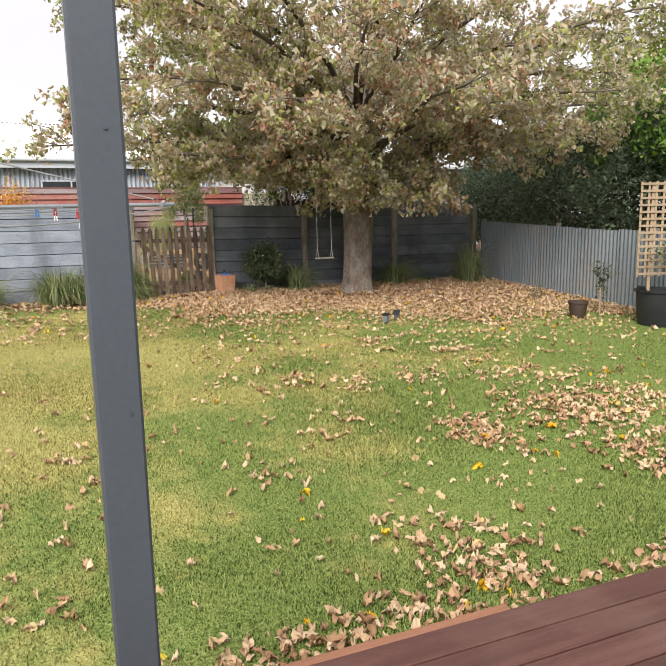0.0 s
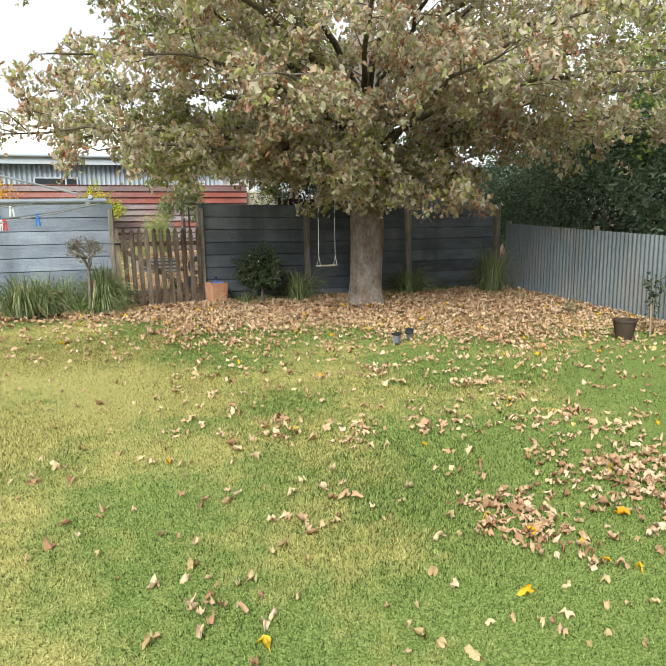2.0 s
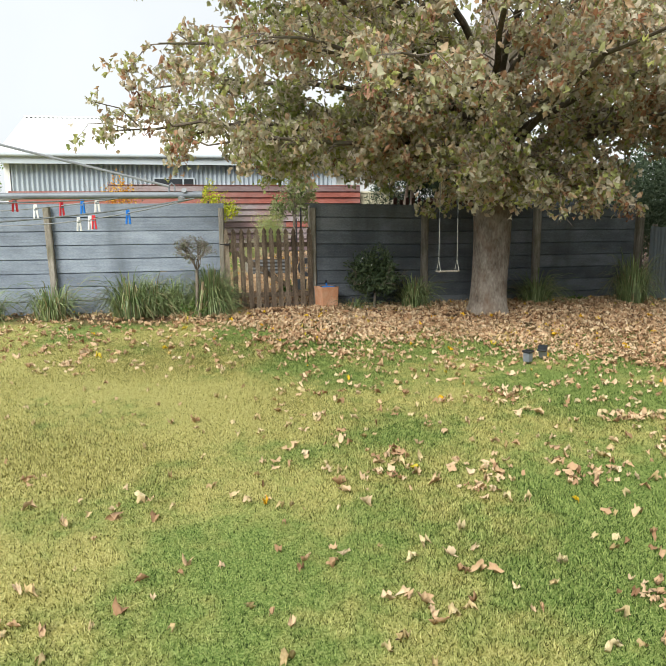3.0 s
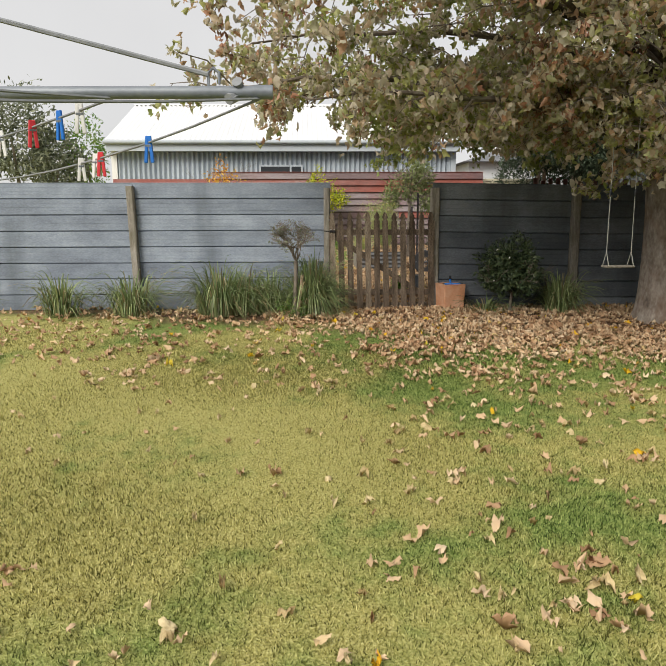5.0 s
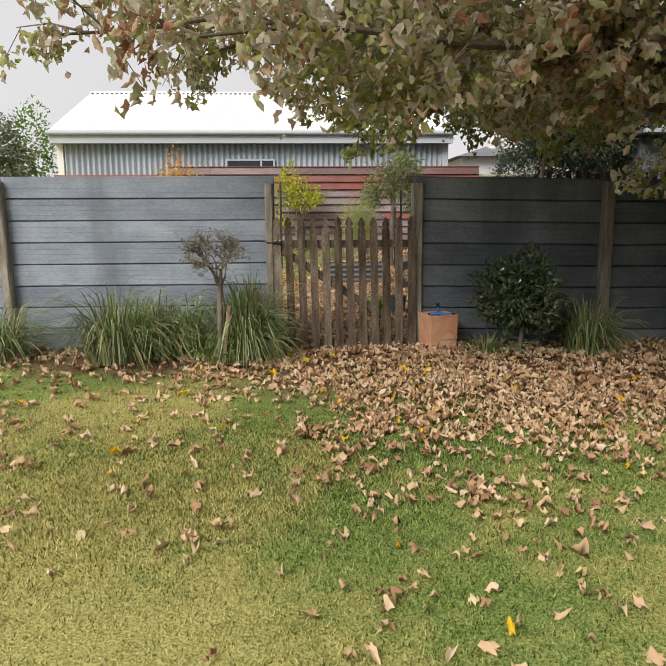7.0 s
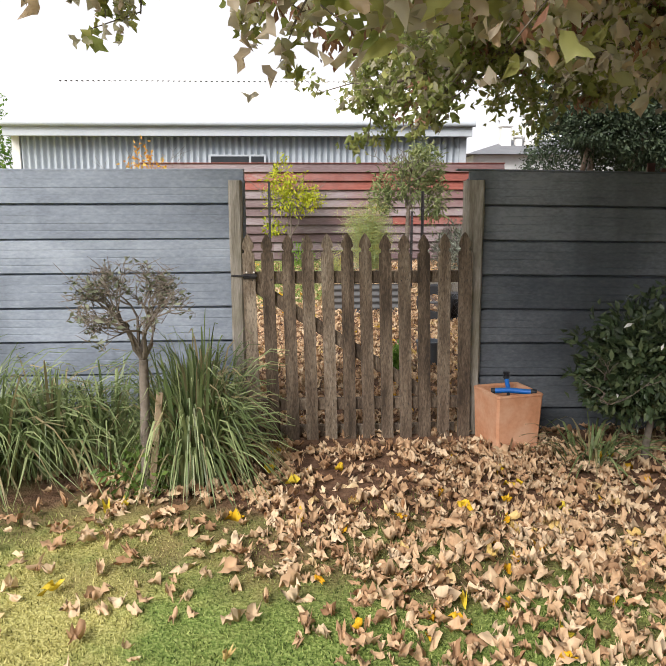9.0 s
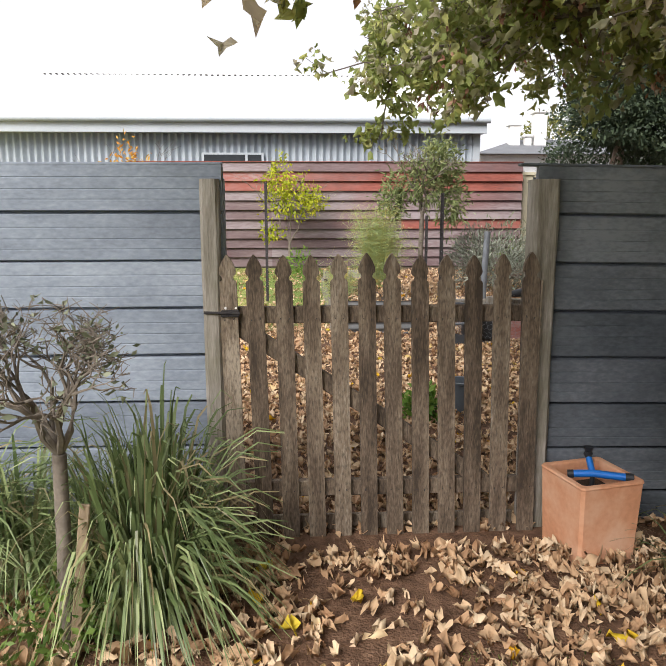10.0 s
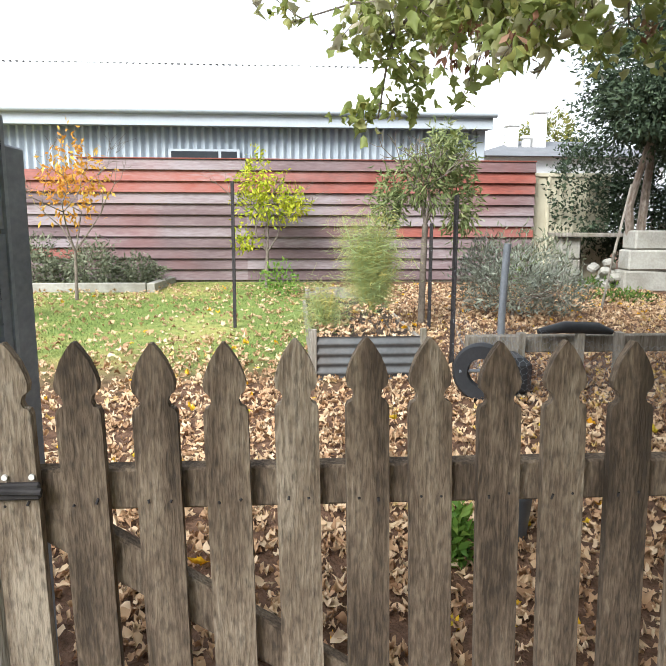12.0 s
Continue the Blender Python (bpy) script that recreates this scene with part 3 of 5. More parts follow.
FENCE_Y = 12.27
fence = thing("fence_north", (0, FENCE_Y, 0), "weathered grey-blue fence of wide horizontal grooved boards on timber posts", "fence", kind="structure")
rnd = random.Random(5)
for x0, x1, drop in ((-8.4, -6.0, 0), (-6.0, -3.6, 0), (-3.6, -1.24, 0), (-1.24, 1.21, 0), (2.5, 4.33, 0), (4.33, 6.25, 0.032), (6.25, 8.2, 0.03)):
    board_mat = BOARD if x0 < 2 else SLATE_BOARD
    me = board_mesh(x1 - x0 - 0.006, board_mat)
    for i in range(8):
        ob = part("fence_board", me, board_mat, fence)
        pitch, low = (0.1985, 0.175) if x0 < 2 else (0.2035, 0.1285 - drop)
        ob.location = (x0 + 0.003, rnd.uniform(-0.003, 0.003), low + pitch * i)
        ob.rotation_euler = (0, radians(rnd.uniform(-0.08, 0.08) + (0.9 if 2 < x0 < 3 else 0)), 0)
        ob.scale = (1, 1, pitch / 0.193)
# unseen panels added to keep skylight out of the gaps between boards
part("backing", Buf().box(-8.4, 0.016, 0.15, 1.21, 0.03, 1.742), BOARD, fence)
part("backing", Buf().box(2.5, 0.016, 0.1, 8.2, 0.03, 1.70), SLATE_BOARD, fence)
part("capping", Buf().box(-8.4, -0.026, 1.744, 1.212, 0.02, 1.756, 0.003), BOARD, fence)
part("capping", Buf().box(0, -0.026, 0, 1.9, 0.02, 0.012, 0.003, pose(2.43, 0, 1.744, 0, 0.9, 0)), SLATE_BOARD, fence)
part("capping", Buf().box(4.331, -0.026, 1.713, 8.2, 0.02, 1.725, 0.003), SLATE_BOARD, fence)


def fence_post(x, top, w=0.10, lean=0.0, back=0.0):
    b = Buf()
    rr = random.Random(int(x * 100))
    for k in range(9):
        z = 0.1 + (top - 0.1) * k / 8
        j = [rr.uniform(-0.003, 0.003) for _ in range(8)]
        c = lean * (z - 0.1)
        h = w / 2
        ring = [(c - h + j[0], -0.105 + j[1]), (c - h + 0.012, -0.117 + j[2]), (c + h - 0.012, -0.117 + j[3]), (c + h + j[4], -0.105 + j[5]), (c + h, -0.014), (c - h, -0.014)]
        b.v += [(px, py, z) for px, py in ring]
    for k in range(8):
        for i in range(6):
            b.f.append((k * 6 + i, k * 6 + (i + 1) % 6, (k + 1) * 6 + (i + 1) % 6, (k + 1) * 6 + i))
    b.f.append(tuple(range(48, 54)))
    ob = part("fence_post", b, POST, fence)
    ob.location = (x, back, 0)


for x, top, w, lean, back in ((-6.0, 1.70, 0.1, 0, 0), (-3.6, 1.69, 0.1, 0.01, 0), (-1.215, 1.71, 0.09, -0.03, 0), (1.163, 1.688, 0.074, 0.0, 0.03), (2.545, 1.69, 0.104, -0.004, 0.064),
                              (4.33, 1.695, 0.10, 0.0, 0), (6.25, 1.69, 0.11, 0.0, 0), (8.13, 1.72, 0.12, 0.0, 0)):
    fence_post(x, top, w, lean, back)
part("gate_stud", Buf().box(1.14, 0.034, 0.15, 1.206, 0.12, 1.70, 0.004), BOARD, fence, "grey-painted stud behind the gate post")


# ---- corrugated side fence ----
def corrugated(length, height, pitch=0.08, depth=0.013, per=6, rise=0.0):
    """A sheet along x, ribs upright, its two ends differing by rise."""
    b = Buf()
    n = int(length / pitch * per)
    for i in range(n + 1):
        x = length * i / n
        d = depth * math.sin(2 * math.pi * x / pitch)
        z = rise * x / length
        b.v += [(x, d, z), (x, d, z + height), (x, d + 0.0012, z), (x, d + 0.0012, z + height)]
    for i in range(n):
        k = 4 * i
        b.f += [(k, k + 4, k + 5, k + 1), (k + 2, k + 3, k + 7, k + 6), (k + 1, k + 5, k + 7, k + 3), (k, k + 2, k + 6, k + 4)]
    return b


side_fence = thing("fence_east", (8.25, 0, 0), "grey galvanised corrugated iron fence", "fence", kind="structure")
for i in range(7):
    y0 = 12.08 - 1.9 * i
    ob = part("sheet", corrugated(1.92, 1.20 + rnd.uniform(-0.02, 0.02), rise=-0.041 * 1.92), IRON, side_fence, smooth=True)
    ob.matrix_local = Matrix.Translation((-0.003 * (i % 2), y0, ground(y0) - 0.01)) @ pose(0, 0, 0, 0, 0, -90)
for y in (12.05, 9.75, 7.6, 5.3, 3.0, 0.7):
    part("post", Buf().box(0.02, y - 0.035, ground(y) - 0.1, 0.085, y + 0.035, ground(y) + 1.24, 0.005), POST, side_fence)
west = thing("fence_west", (-8.4, 0, 0), "plain grey board fence at the side of the yard", "fence", kind="structure")
part("panel", Buf().box(0, -1.9, -0.4, 0.03, 12.15, 1.7), BOARD, west)


# ---- picket gate ----
def picket_outline(h, w=0.0355):
    right = [(w, 0), (w, h - 0.116), (w - 0.003, h - 0.107), (w - 0.011, h - 0.103), (w - 0.014, h - 0.095), (w - 0.011, h - 0.085), (w - 0.003, h - 0.078),
             (w - 0.001, h - 0.066), (w - 0.005, h - 0.05), (w - 0.013, h - 0.03), (w - 0.024, h - 0.012), (0.002, h)]
    return right + [(-x, z) for x, z in right[::-1]]


gate = thing("picket_gate", (1.2, FENCE_Y - 0.08, 0.2), "closed old brown timber picket gate with pointed tops", "gate")
for i in range(12):
    x = 0.033 + 0.1130 * i + (0.010 if i == 11 else 0)
    h = 1.19 + rnd.uniform(-0.006, 0.006)
    zb = rnd.uniform(-0.055, -0.03)
    ob = part("picket", Buf().plate(picket_outline(h - zb), 0.019), PICKET, gate)
    ob.location, ob.rotation_euler = (x + 0.0155, 0, zb), (0, radians(-1.3 + rnd.uniform(-0.3, 0.3)), 0)
    for zn in (0.925, 0.175):
        for dx in (-0.017, 0.017):
            part("nail", Buf().tube([(dx + rnd.uniform(-0.004, 0.004), 0.0005, zn + rnd.uniform(-0.01, 0.01) - zb), (dx, -0.0012, zn - zb)], 0.0022, 6), RUST, ob)
part("top_rail", Buf().box(0.0, 0.020, 0.905, 1.27, 0.058, 0.975, 0.004), PICKET, gate)
part("bottom_rail", Buf().box(0.0, 0.020, 0.145, 1.27, 0.058, 0.215, 0.004), PICKET, gate)
part("kick_board", Buf().box(0.06, 0.060, -0.035, 1.26, 0.08, 0.04, 0.004), PICKET, gate)
ang = math.degrees(math.atan2(0.66, 1.0))
part("brace", Buf().box(0, 0.0215, -0.035, 1.28, 0.0565, 0.035, 0.004, pose(0.05, 0, 0.90, 0, ang, 0)), PICKET, gate)
part("hinge_stile", Buf().box(1.274, 0.002, -0.03, 1.282, 0.021, 1.08, 0.002, pose(0.045, 0, 0)), PICKET, gate)
latch = part("latch", Buf().box(-0.002, -0.012, 0.938, 0.072, -0.0005, 0.966, 0.003), RUST, gate, "rusty iron gate latch")
part("bolt", Buf().tube([(-0.07, -0.012, 0.957), (0.075, -0.012, 0.952)], 0.006, 8), RUST, latch)
for dx in (0.016, 0.058):
    part("screw", Buf().tube([(dx, -0.001, 0.974), (dx, -0.005, 0.974)], 0.005, 8), WHITE, latch)


# ---- big tree ----
def bezier(a, b, c, n):
    return [a * (1 - t) ** 2 + b * 2 * t * (1 - t) + c * t * t for t in (i / n for i in range(n + 1))]


def build_tree():
    rng = np.random.default_rng(21)
    rr = random.Random(21)
    root = Vector((4.98, 11.15, ground(11.15)))
    tree = thing("tree", root, "large autumn shade tree, leaves turning tan and olive, flaking bark", "tree")
    trunk = Buf()
    sides = 20
    rings = 26
    spine = []
    for i in range(rings + 1):
        z = 8.2 * (i / rings) ** 1.4
        c = Vector((0.05 * math.sin(z * 0.8) - 0.012 * z, 0.05 * math.sin(z * 0.6 + 1), z - 0.1))
        r = 0.262 * (1 - max(0.0, z - 1.6) / 8.4) + 0.10 * math.exp(-z / 0.15) + 0.025 * math.exp(-((z - 1.9) / 0.5) ** 2)
        spine.append((z, c, r))
        for s in range(sides):
            t = 2 * math.pi * s / sides
            k = 1 + 0.09 * noise.noise(Vector((math.cos(t) * 1.6, math.sin(t) * 1.6, z * 1.3))) + 0.25 * math.exp(-z / 0.14) * (math.sin(t * 5 + 0.7) * 0.5)
            trunk.v.append((c.x + r * k * math.cos(t), c.y + r * k * math.sin(t), c.z))
    for i in range(rings):
        for s in range(sides):
            q = (s + 1) % sides
            trunk.f.append((i * sides + s, i * sides + q, (i + 1) * sides + q, (i + 1) * sides + s))
    part("trunk", trunk, BARK, tree, "grey-brown flaking trunk flaring at the roots", smooth=True)

    def centre(z):
        return min(spine, key=lambda e: abs(e[0] - z))[1]

    tips = TREE_TIPS[:]
    for k in range(12):
        a = 2 * math.pi * k / 12 + 0.3
        tips.append((5 + 4.9 * math.cos(a), 11.1 + 4.6 * math.sin(a), 4.5 + 0.6 * rr.random()))
    for k in range(7):
        a = 2 * math.pi * k / 7 + 0.1
        tips.append((5 + 3.1 * math.cos(a), 11.1 + 3.0 * math.sin(a), 4.3 + 0.7 * rr.random()))
    for k in range(6):
        a = 2 * math.pi * k / 6
        tips.append((5 + 2.4 * math.cos(a), 11.1 + 2.4 * math.sin(a), 6.9 + 0.6 * rr.random()))
    twigs = Buf()
    spots = []
    for tx, ty, tz in tips:
        tip = Vector((tx, ty, tz)) - root
        reach = math.hypot(tip.x, tip.y)
        z0 = min(max(1.75 + 0.55 * (tip.z - 2.4) + rr.uniform(0, 0.5), 1.8), 6.3)
        a = centre(z0)
        mid = a.lerp(tip, 0.45) + Vector((rr.uniform(-0.3, 0.3), rr.uniform(-0.3, 0.3), 0.16 * reach + rr.uniform(-0.1, 0.3)))
        n = 12
        pts = bezier(a, mid, tip, n)
        for i in range(1, n):
            pts[i] += Vector((rr.uniform(-1, 1), rr.uniform(-1, 1), rr.uniform(-1, 1))) * 0.035
        r0 = 0.02 + 0.0056 * reach
        part("limb", Buf().tube(pts, [r0 * (1 - i / n) ** 0.8 + 0.008 for i in range(n + 1)], 7), LIMB, tree, smooth=True)
        m = int(7 + 2.3 * reach)
        for k in range(m):
            u = 0.2 + 0.8 * (k + rr.random()) / m
            i = min(int(u * n), n - 1)
            p = pts[i].lerp(pts[i + 1], u * n - i)
            d = (pts[i + 1] - pts[i]).normalized()
            sidev = d.cross(Vector((0, 0, 1))).normalized() * rr.choice((-1, 1))
            dirn = (d * rr.uniform(0.3, 1.0) + sidev * rr.uniform(0.3, 1.0) + Vector((0, 0, rr.uniform(-0.35, 0.55)))).normalized()
            ln = rr.uniform(0.55, 1.15) * (1.2 - 0.55 * u)
            q = [p, p + dirn * ln * 0.5 + Vector((0, 0, 0.04)), p + dirn * ln - Vector((0, 0, rr.uniform(0.0, 0.22)))]
            twigs.tube(q, [0.011, 0.007, 0.004], 4, cap=False)
            for _ in range(5):
                v = rr.uniform(0.25, 1.0)
                s = q[1].lerp(q[2], v) if v > 0.5 else q[0].lerp(q[1], v * 2)
                e = s + Vector((rr.uniform(-1, 1), rr.uniform(-1, 1), rr.uniform(-0.9, 0.45))) * 0.26
                twigs.tube([s, e], [0.004, 0.0025], 3, cap=False)
                spots += [(*s.lerp(e, rr.uniform(0.3, 1.1)), 1) for _ in range(int(LEAVES_PER_TWIG * (1.4 if s.y > 1.2 and s.x < -1.0 else 1)))]
    part("twig", twigs, TWIG, tree)["kind"] = "stuff"
    at = np.array(spots)[:, :3] + rng.normal(0, 0.055, (len(spots), 3))
    at = at[at[:, 2] > 1.35]
    n = len(at)
    tip, nor = scatter_dirs(rng, n, 1.1)
    crown = part("crown", leaf_mesh("crown", at, rng.uniform(0.058, 0.118, n), tip, nor, CROWN, CROWN_LOBES, 0.85, rng, False, 2.3), CROWN, tree, "tan, olive and yellow lobed leaves")
    crown["kind"] = "stuff"
    # bunches of brown winged keys hanging among the leaves
    pick = at[rng.choice(n, 620, replace=False)]
    pick = pick[pick[:, 0] < 7.0 - root.x]
    keys = np.repeat(pick, 16, axis=0) + rng.normal(0, 0.035, (len(pick) * 16, 3)) - np.array([0, 0, 0.05])
    kt, kn = scatter_dirs(rng, len(keys), 1.6)
    key_part = part("seed_keys", leaf_mesh("seed_keys", keys, rng.uniform(0.04, 0.075, len(keys)), kt, kn, SEED_KEY, OVAL, 0.3, rng), SEED_KEY, tree, "hanging bunches of red-brown winged keys")
    key_part["kind"] = "stuff"


LEAVES_PER_TWIG = 17
TREE_TIPS = [(-0.1, 10.7, 2.58), (0.7, 11.4, 2.6), (3.1, 15.2, 3.3), (0.5, 9.5, 3.3), (0.3, 11.9, 3.3), (1.5, 8.3, 3.1), (2.5, 7.6, 2.85), (3.3, 7.0, 3.6), (4.5, 6.8, 3.0), (5.8, 6.6, 3.5),
             (7.1, 7.2, 3.1), (8.3, 7.9, 3.5), (9.5, 9.2, 3.3), (10.0, 11.0, 3.7), (2.2, 15.1, 2.58), (2.4, 15.2, 2.68), (0.95, 9.6, 2.3), (1.2, 10.8, 2.55), (2.5, 15.6, 3.1), (2.6, 13.9, 3.0), (2.7, 14.3, 2.7), (3.3, 15.6, 3.2), (4.6, 15.8, 3.1),
             (6.5, 15.4, 3.5), (8.6, 14.0, 3.4), (3.6, 9.4, 2.3), (4.6, 9.9, 2.05), (5.9, 9.8, 2.1), (2.2, 10.2, 2.4), (2.8, 12.9, 2.9), (6.9, 9.2, 2.5),
             (4.1, 10.1, 2.15), (5.3, 9.6, 1.98), (5.5, 10.2, 1.92), (4.6, 10.35, 2.0), (6.3, 10.5, 2.05), (8.8, 9.3, 2.75), (7.7, 8.2, 2.7), (9.5, 11.3, 2.9), (0.6, 9.2, 4.3), (1.0, 8.0, 4.1)]
build_tree()


# ---- fallen leaves ----
def litter_density(x, y):
    """How thickly the ground is covered, 0 to 1."""
    edge = 10.95 - 0.62 * np.clip(x - 0.2, 0, 6) + 0.35 * np.sin(x * 2.1) + 0.2 * np.sin(x * 5.3 + 1)
    d = np.clip((y - edge) / 1.0, 0, 1) * (x > -1.6) * np.where(x < 0.3, 0.28, 1.0)
    d = np.maximum(d, 0.15 * np.clip((y - edge + 2.6) / 2.6, 0, 1) ** 1.3 * np.where(x < 0.2, 0.75, 1.0))
    for px, py, sx, sy, k in LEAF_PATCHES:
        d = np.maximum(d, k * np.exp(-((x - px) / sx) ** 2 - ((y - py) / sy) ** 2))
    # trodden bare at the gate and kept bare round the trunk
    d = d * (1 - 0.72 * np.exp(-(((x - 1.78) / 0.42) ** 2) - ((y - 11.6) / 0.5) ** 2))
    d = d * (1 - 0.75 * np.exp(-(((x - 4.85) / 0.75) ** 2) - ((y - 10.95) / 0.6) ** 2))
    d = d * (1 - 0.6 * np.exp(-(((x - 3.5) / 0.5) ** 2) - ((y - 11.45) / 0.3) ** 2))
    return np.maximum(d, 0.012 + 0.011 * (x > 0.8))


LEAF_PATCHES = [(2.9, 4.15, 0.22, 0.4, 0.9), (4.0, 4.2, 0.6, 0.5, 0.85), (3.75, 3.2, 0.32, 0.45, 0.85), (1.8, 2.5, 0.28, 0.35, 1.0), (0.8, 2.3, 0.6, 0.13, 1.0),
                (1.4, 2.3, 0.5, 0.16, 1.0), (3.2, 5.6, 0.3, 0.16, 0.5), (4.1, 5.4, 0.4, 0.25, 0.45), (2.6, 2.15, 0.5, 0.14, 0.9), (2.6, 3.2, 0.7, 0.6, 0.05)]


def lying(rng, n, flat=0.38):
    nor = np.stack([rng.normal(0, flat, n), rng.normal(0, flat, n), np.ones(n)], 1)
    a = rng.uniform(0, 2 * np.pi, n)
    return np.stack([np.cos(a), np.sin(a), rng.normal(0, 0.15, n)], 1), unit(nor)


def build_litter():
    rng = np.random.default_rng(31)
    n = 130000
    x, y = rng.uniform(-4.5, 8.1, n), rng.uniform(2.0, 12.05, n)
    keep = rng.random(n) < litter_density(x, y) * 0.62
    x, y = x[keep], y[keep]
    # small drifts of a few leaves each, caught in the lawn
    cn = 150
    cx, cy = rng.uniform(-0.6, 5.5, cn), 2.6 + 7.4 * rng.random(cn)
    who = rng.choice(cn, 900, p=(lambda w: w / w.sum())(rng.gamma(1.2, 1.0, cn) * np.where(cx > 1.5, 1.3, 0.6)))
    ang, rad = rng.uniform(0, 6.28, 900), np.abs(rng.normal(0, 0.13, 900))
    x = np.concatenate([x, cx[who] + 1.5 * rad * np.cos(ang)])
    y = np.concatenate([y, np.maximum(cy[who] + rad * np.sin(ang), 2.1)])
    m = 80000
    bx, by = rng.uniform(-2.5, 7.0, m), rng.uniform(12.2, 21.5, m)
    at_bed = (bx > 1.88) & (bx < 2.68) & (by > 16.25) & (by < 19.35)
    near = np.maximum(np.clip((18.5 - by) / 4, 0.05, 1) * np.where(bx < 0.4, 0.5, 1), np.where(bx > 2.7, 0.55, 0.1))
    k = rng.random(m) < near * 0.75
    raised = np.concatenate([np.zeros(len(x)), np.where(at_bed, 0.285, 0.0)[k]])
    x, y = np.concatenate([x, bx[k]]), np.concatenate([y, by[k]])
    n = len(x)
    dense = litter_density(x, y)
    z = ground(y) + 0.012 + np.where(y < 12.1, 0.04 * dense * rng.random(n) ** 1.5, 0.02 * rng.random(n)) + 0.014 * (dense < 0.3) + raised
    tip, nor = lying(rng, n)
    yel = rng.random(n) < 0.016
    at, size = np.stack([x, y, z], 1), rng.uniform(0.042, 0.096, n) * np.where(y > 12.3, 0.9, np.where(y > 9.3, 1.14, 1.0))
    # single leaves on the open lawn beside the way walked
    lone = (dense < 0.08) & (y < 9.0) & (x > -1.5) & (x < 5)
    lone &= rng.permutation(n) < 0.62 * n
    lone &= np.cumsum(lone) <= 290
    shapes = [leaf_mesh("fallen_leaf", np.zeros((1, 3)), np.array([1.0]), np.array([[0.0, 1.0, 0.0]]), np.array([[0.0, 0.0, 1.0]]), mat, LOBES, 0.95, rng, True, crisp=True)
              for mat in [LONE_LEAF] * 9 + [LONE_YELLOW] * 3]
    for p, q, t, e, isy in zip(at[lone], size[lone], tip[lone], nor[lone], yel[lone]):
        ob = new("fallen_leaf", shapes[rnd.randrange(9, 12) if isy else rnd.randrange(9)])
        rot = Vector(e).to_track_quat("Z", "Y").to_matrix().to_4x4() @ pose(0, 0, 0, 0, 0, math.degrees(math.atan2(t[1], t[0])))
        ob.matrix_world = Matrix.Translation(p) @ rot @ Matrix.Scale(q, 4)
        yellow = ob.data.materials[0] == LONE_YELLOW
        tagged(ob, "fresh yellow lobed leaf fallen on the lawn" if yellow else "dry curled tan leaf lying on the lawn", "leaf", "single leaves on the lawn")
    beside = (y < 12.2) & (x > -1.2) & (x < 4.2) & ((y > 8.8) | (y < 5.0))
    for mask, fine, mat, name, label in ((~yel & ~lone & beside, True, FALLEN, "leaf_litter", "drifts of crisp dry tan fallen leaves lying on lawn and earth"),
                                   (~yel & ~lone & ~beside, False, FALLEN, "leaf_litter", "thin spread of dry tan fallen leaves under the tree and in the garden"),
                                   (yel & ~lone, True, YELLOW, "yellow_leaf_litter", "scattered freshly fallen yellow leaves on the ground")):
        ob = new(name, leaf_mesh(name, at[mask], size[mask], tip[mask], nor[mask], mat, LOBES, 0.95, rng, fine, crisp=True))
        tagged(ob, label, "fallen leaves", kind="stuff")


build_litter()


# ---- plants ----
def foliage(name, parent, lumps, n, size, material, seed, outline=OVAL, down=0.1, shell=0.55, label=""):
    """Leaves spread through the outer part of some uneven lumps (x, y, z, rx, ry, rz), in one mesh."""
    rng = np.random.default_rng(seed)
    weights = np.array([a[3] * a[4] + a[4] * a[5] + a[3] * a[5] for a in lumps])
    pick = rng.choice(len(lumps), n, p=weights / weights.sum())
    lump = np.array(lumps)[pick]
    d = unit(rng.normal(0, 1, (n, 3)))
    wob = 1 + 0.16 * np.sin(d[:, 0] * 5 + pick) + 0.14 * np.sin(d[:, 1] * 7 + 2 * pick) + 0.12 * np.sin(d[:, 2] * 9)
    r = (shell + (1 - shell) * rng.random(n) ** 0.5) * wob * (1 + 0.08 * rng.normal(0, 1, n))
    at = lump[:, :3] + d * lump[:, 3:] * r[:, None]
    tip = unit(d + rng.normal(0, 0.7, (n, 3)) - np.array([0, 0, down]))
    nor = unit(d + rng.normal(0, 0.8, (n, 3)))
    s = rng.uniform(size * 0.65, size * 1.3, n)
    ob = part(name, leaf_mesh(name, at, s, tip, nor, material, outline, 0.3, rng), material, parent, label)
    ob["kind"] = "stuff"
    return ob


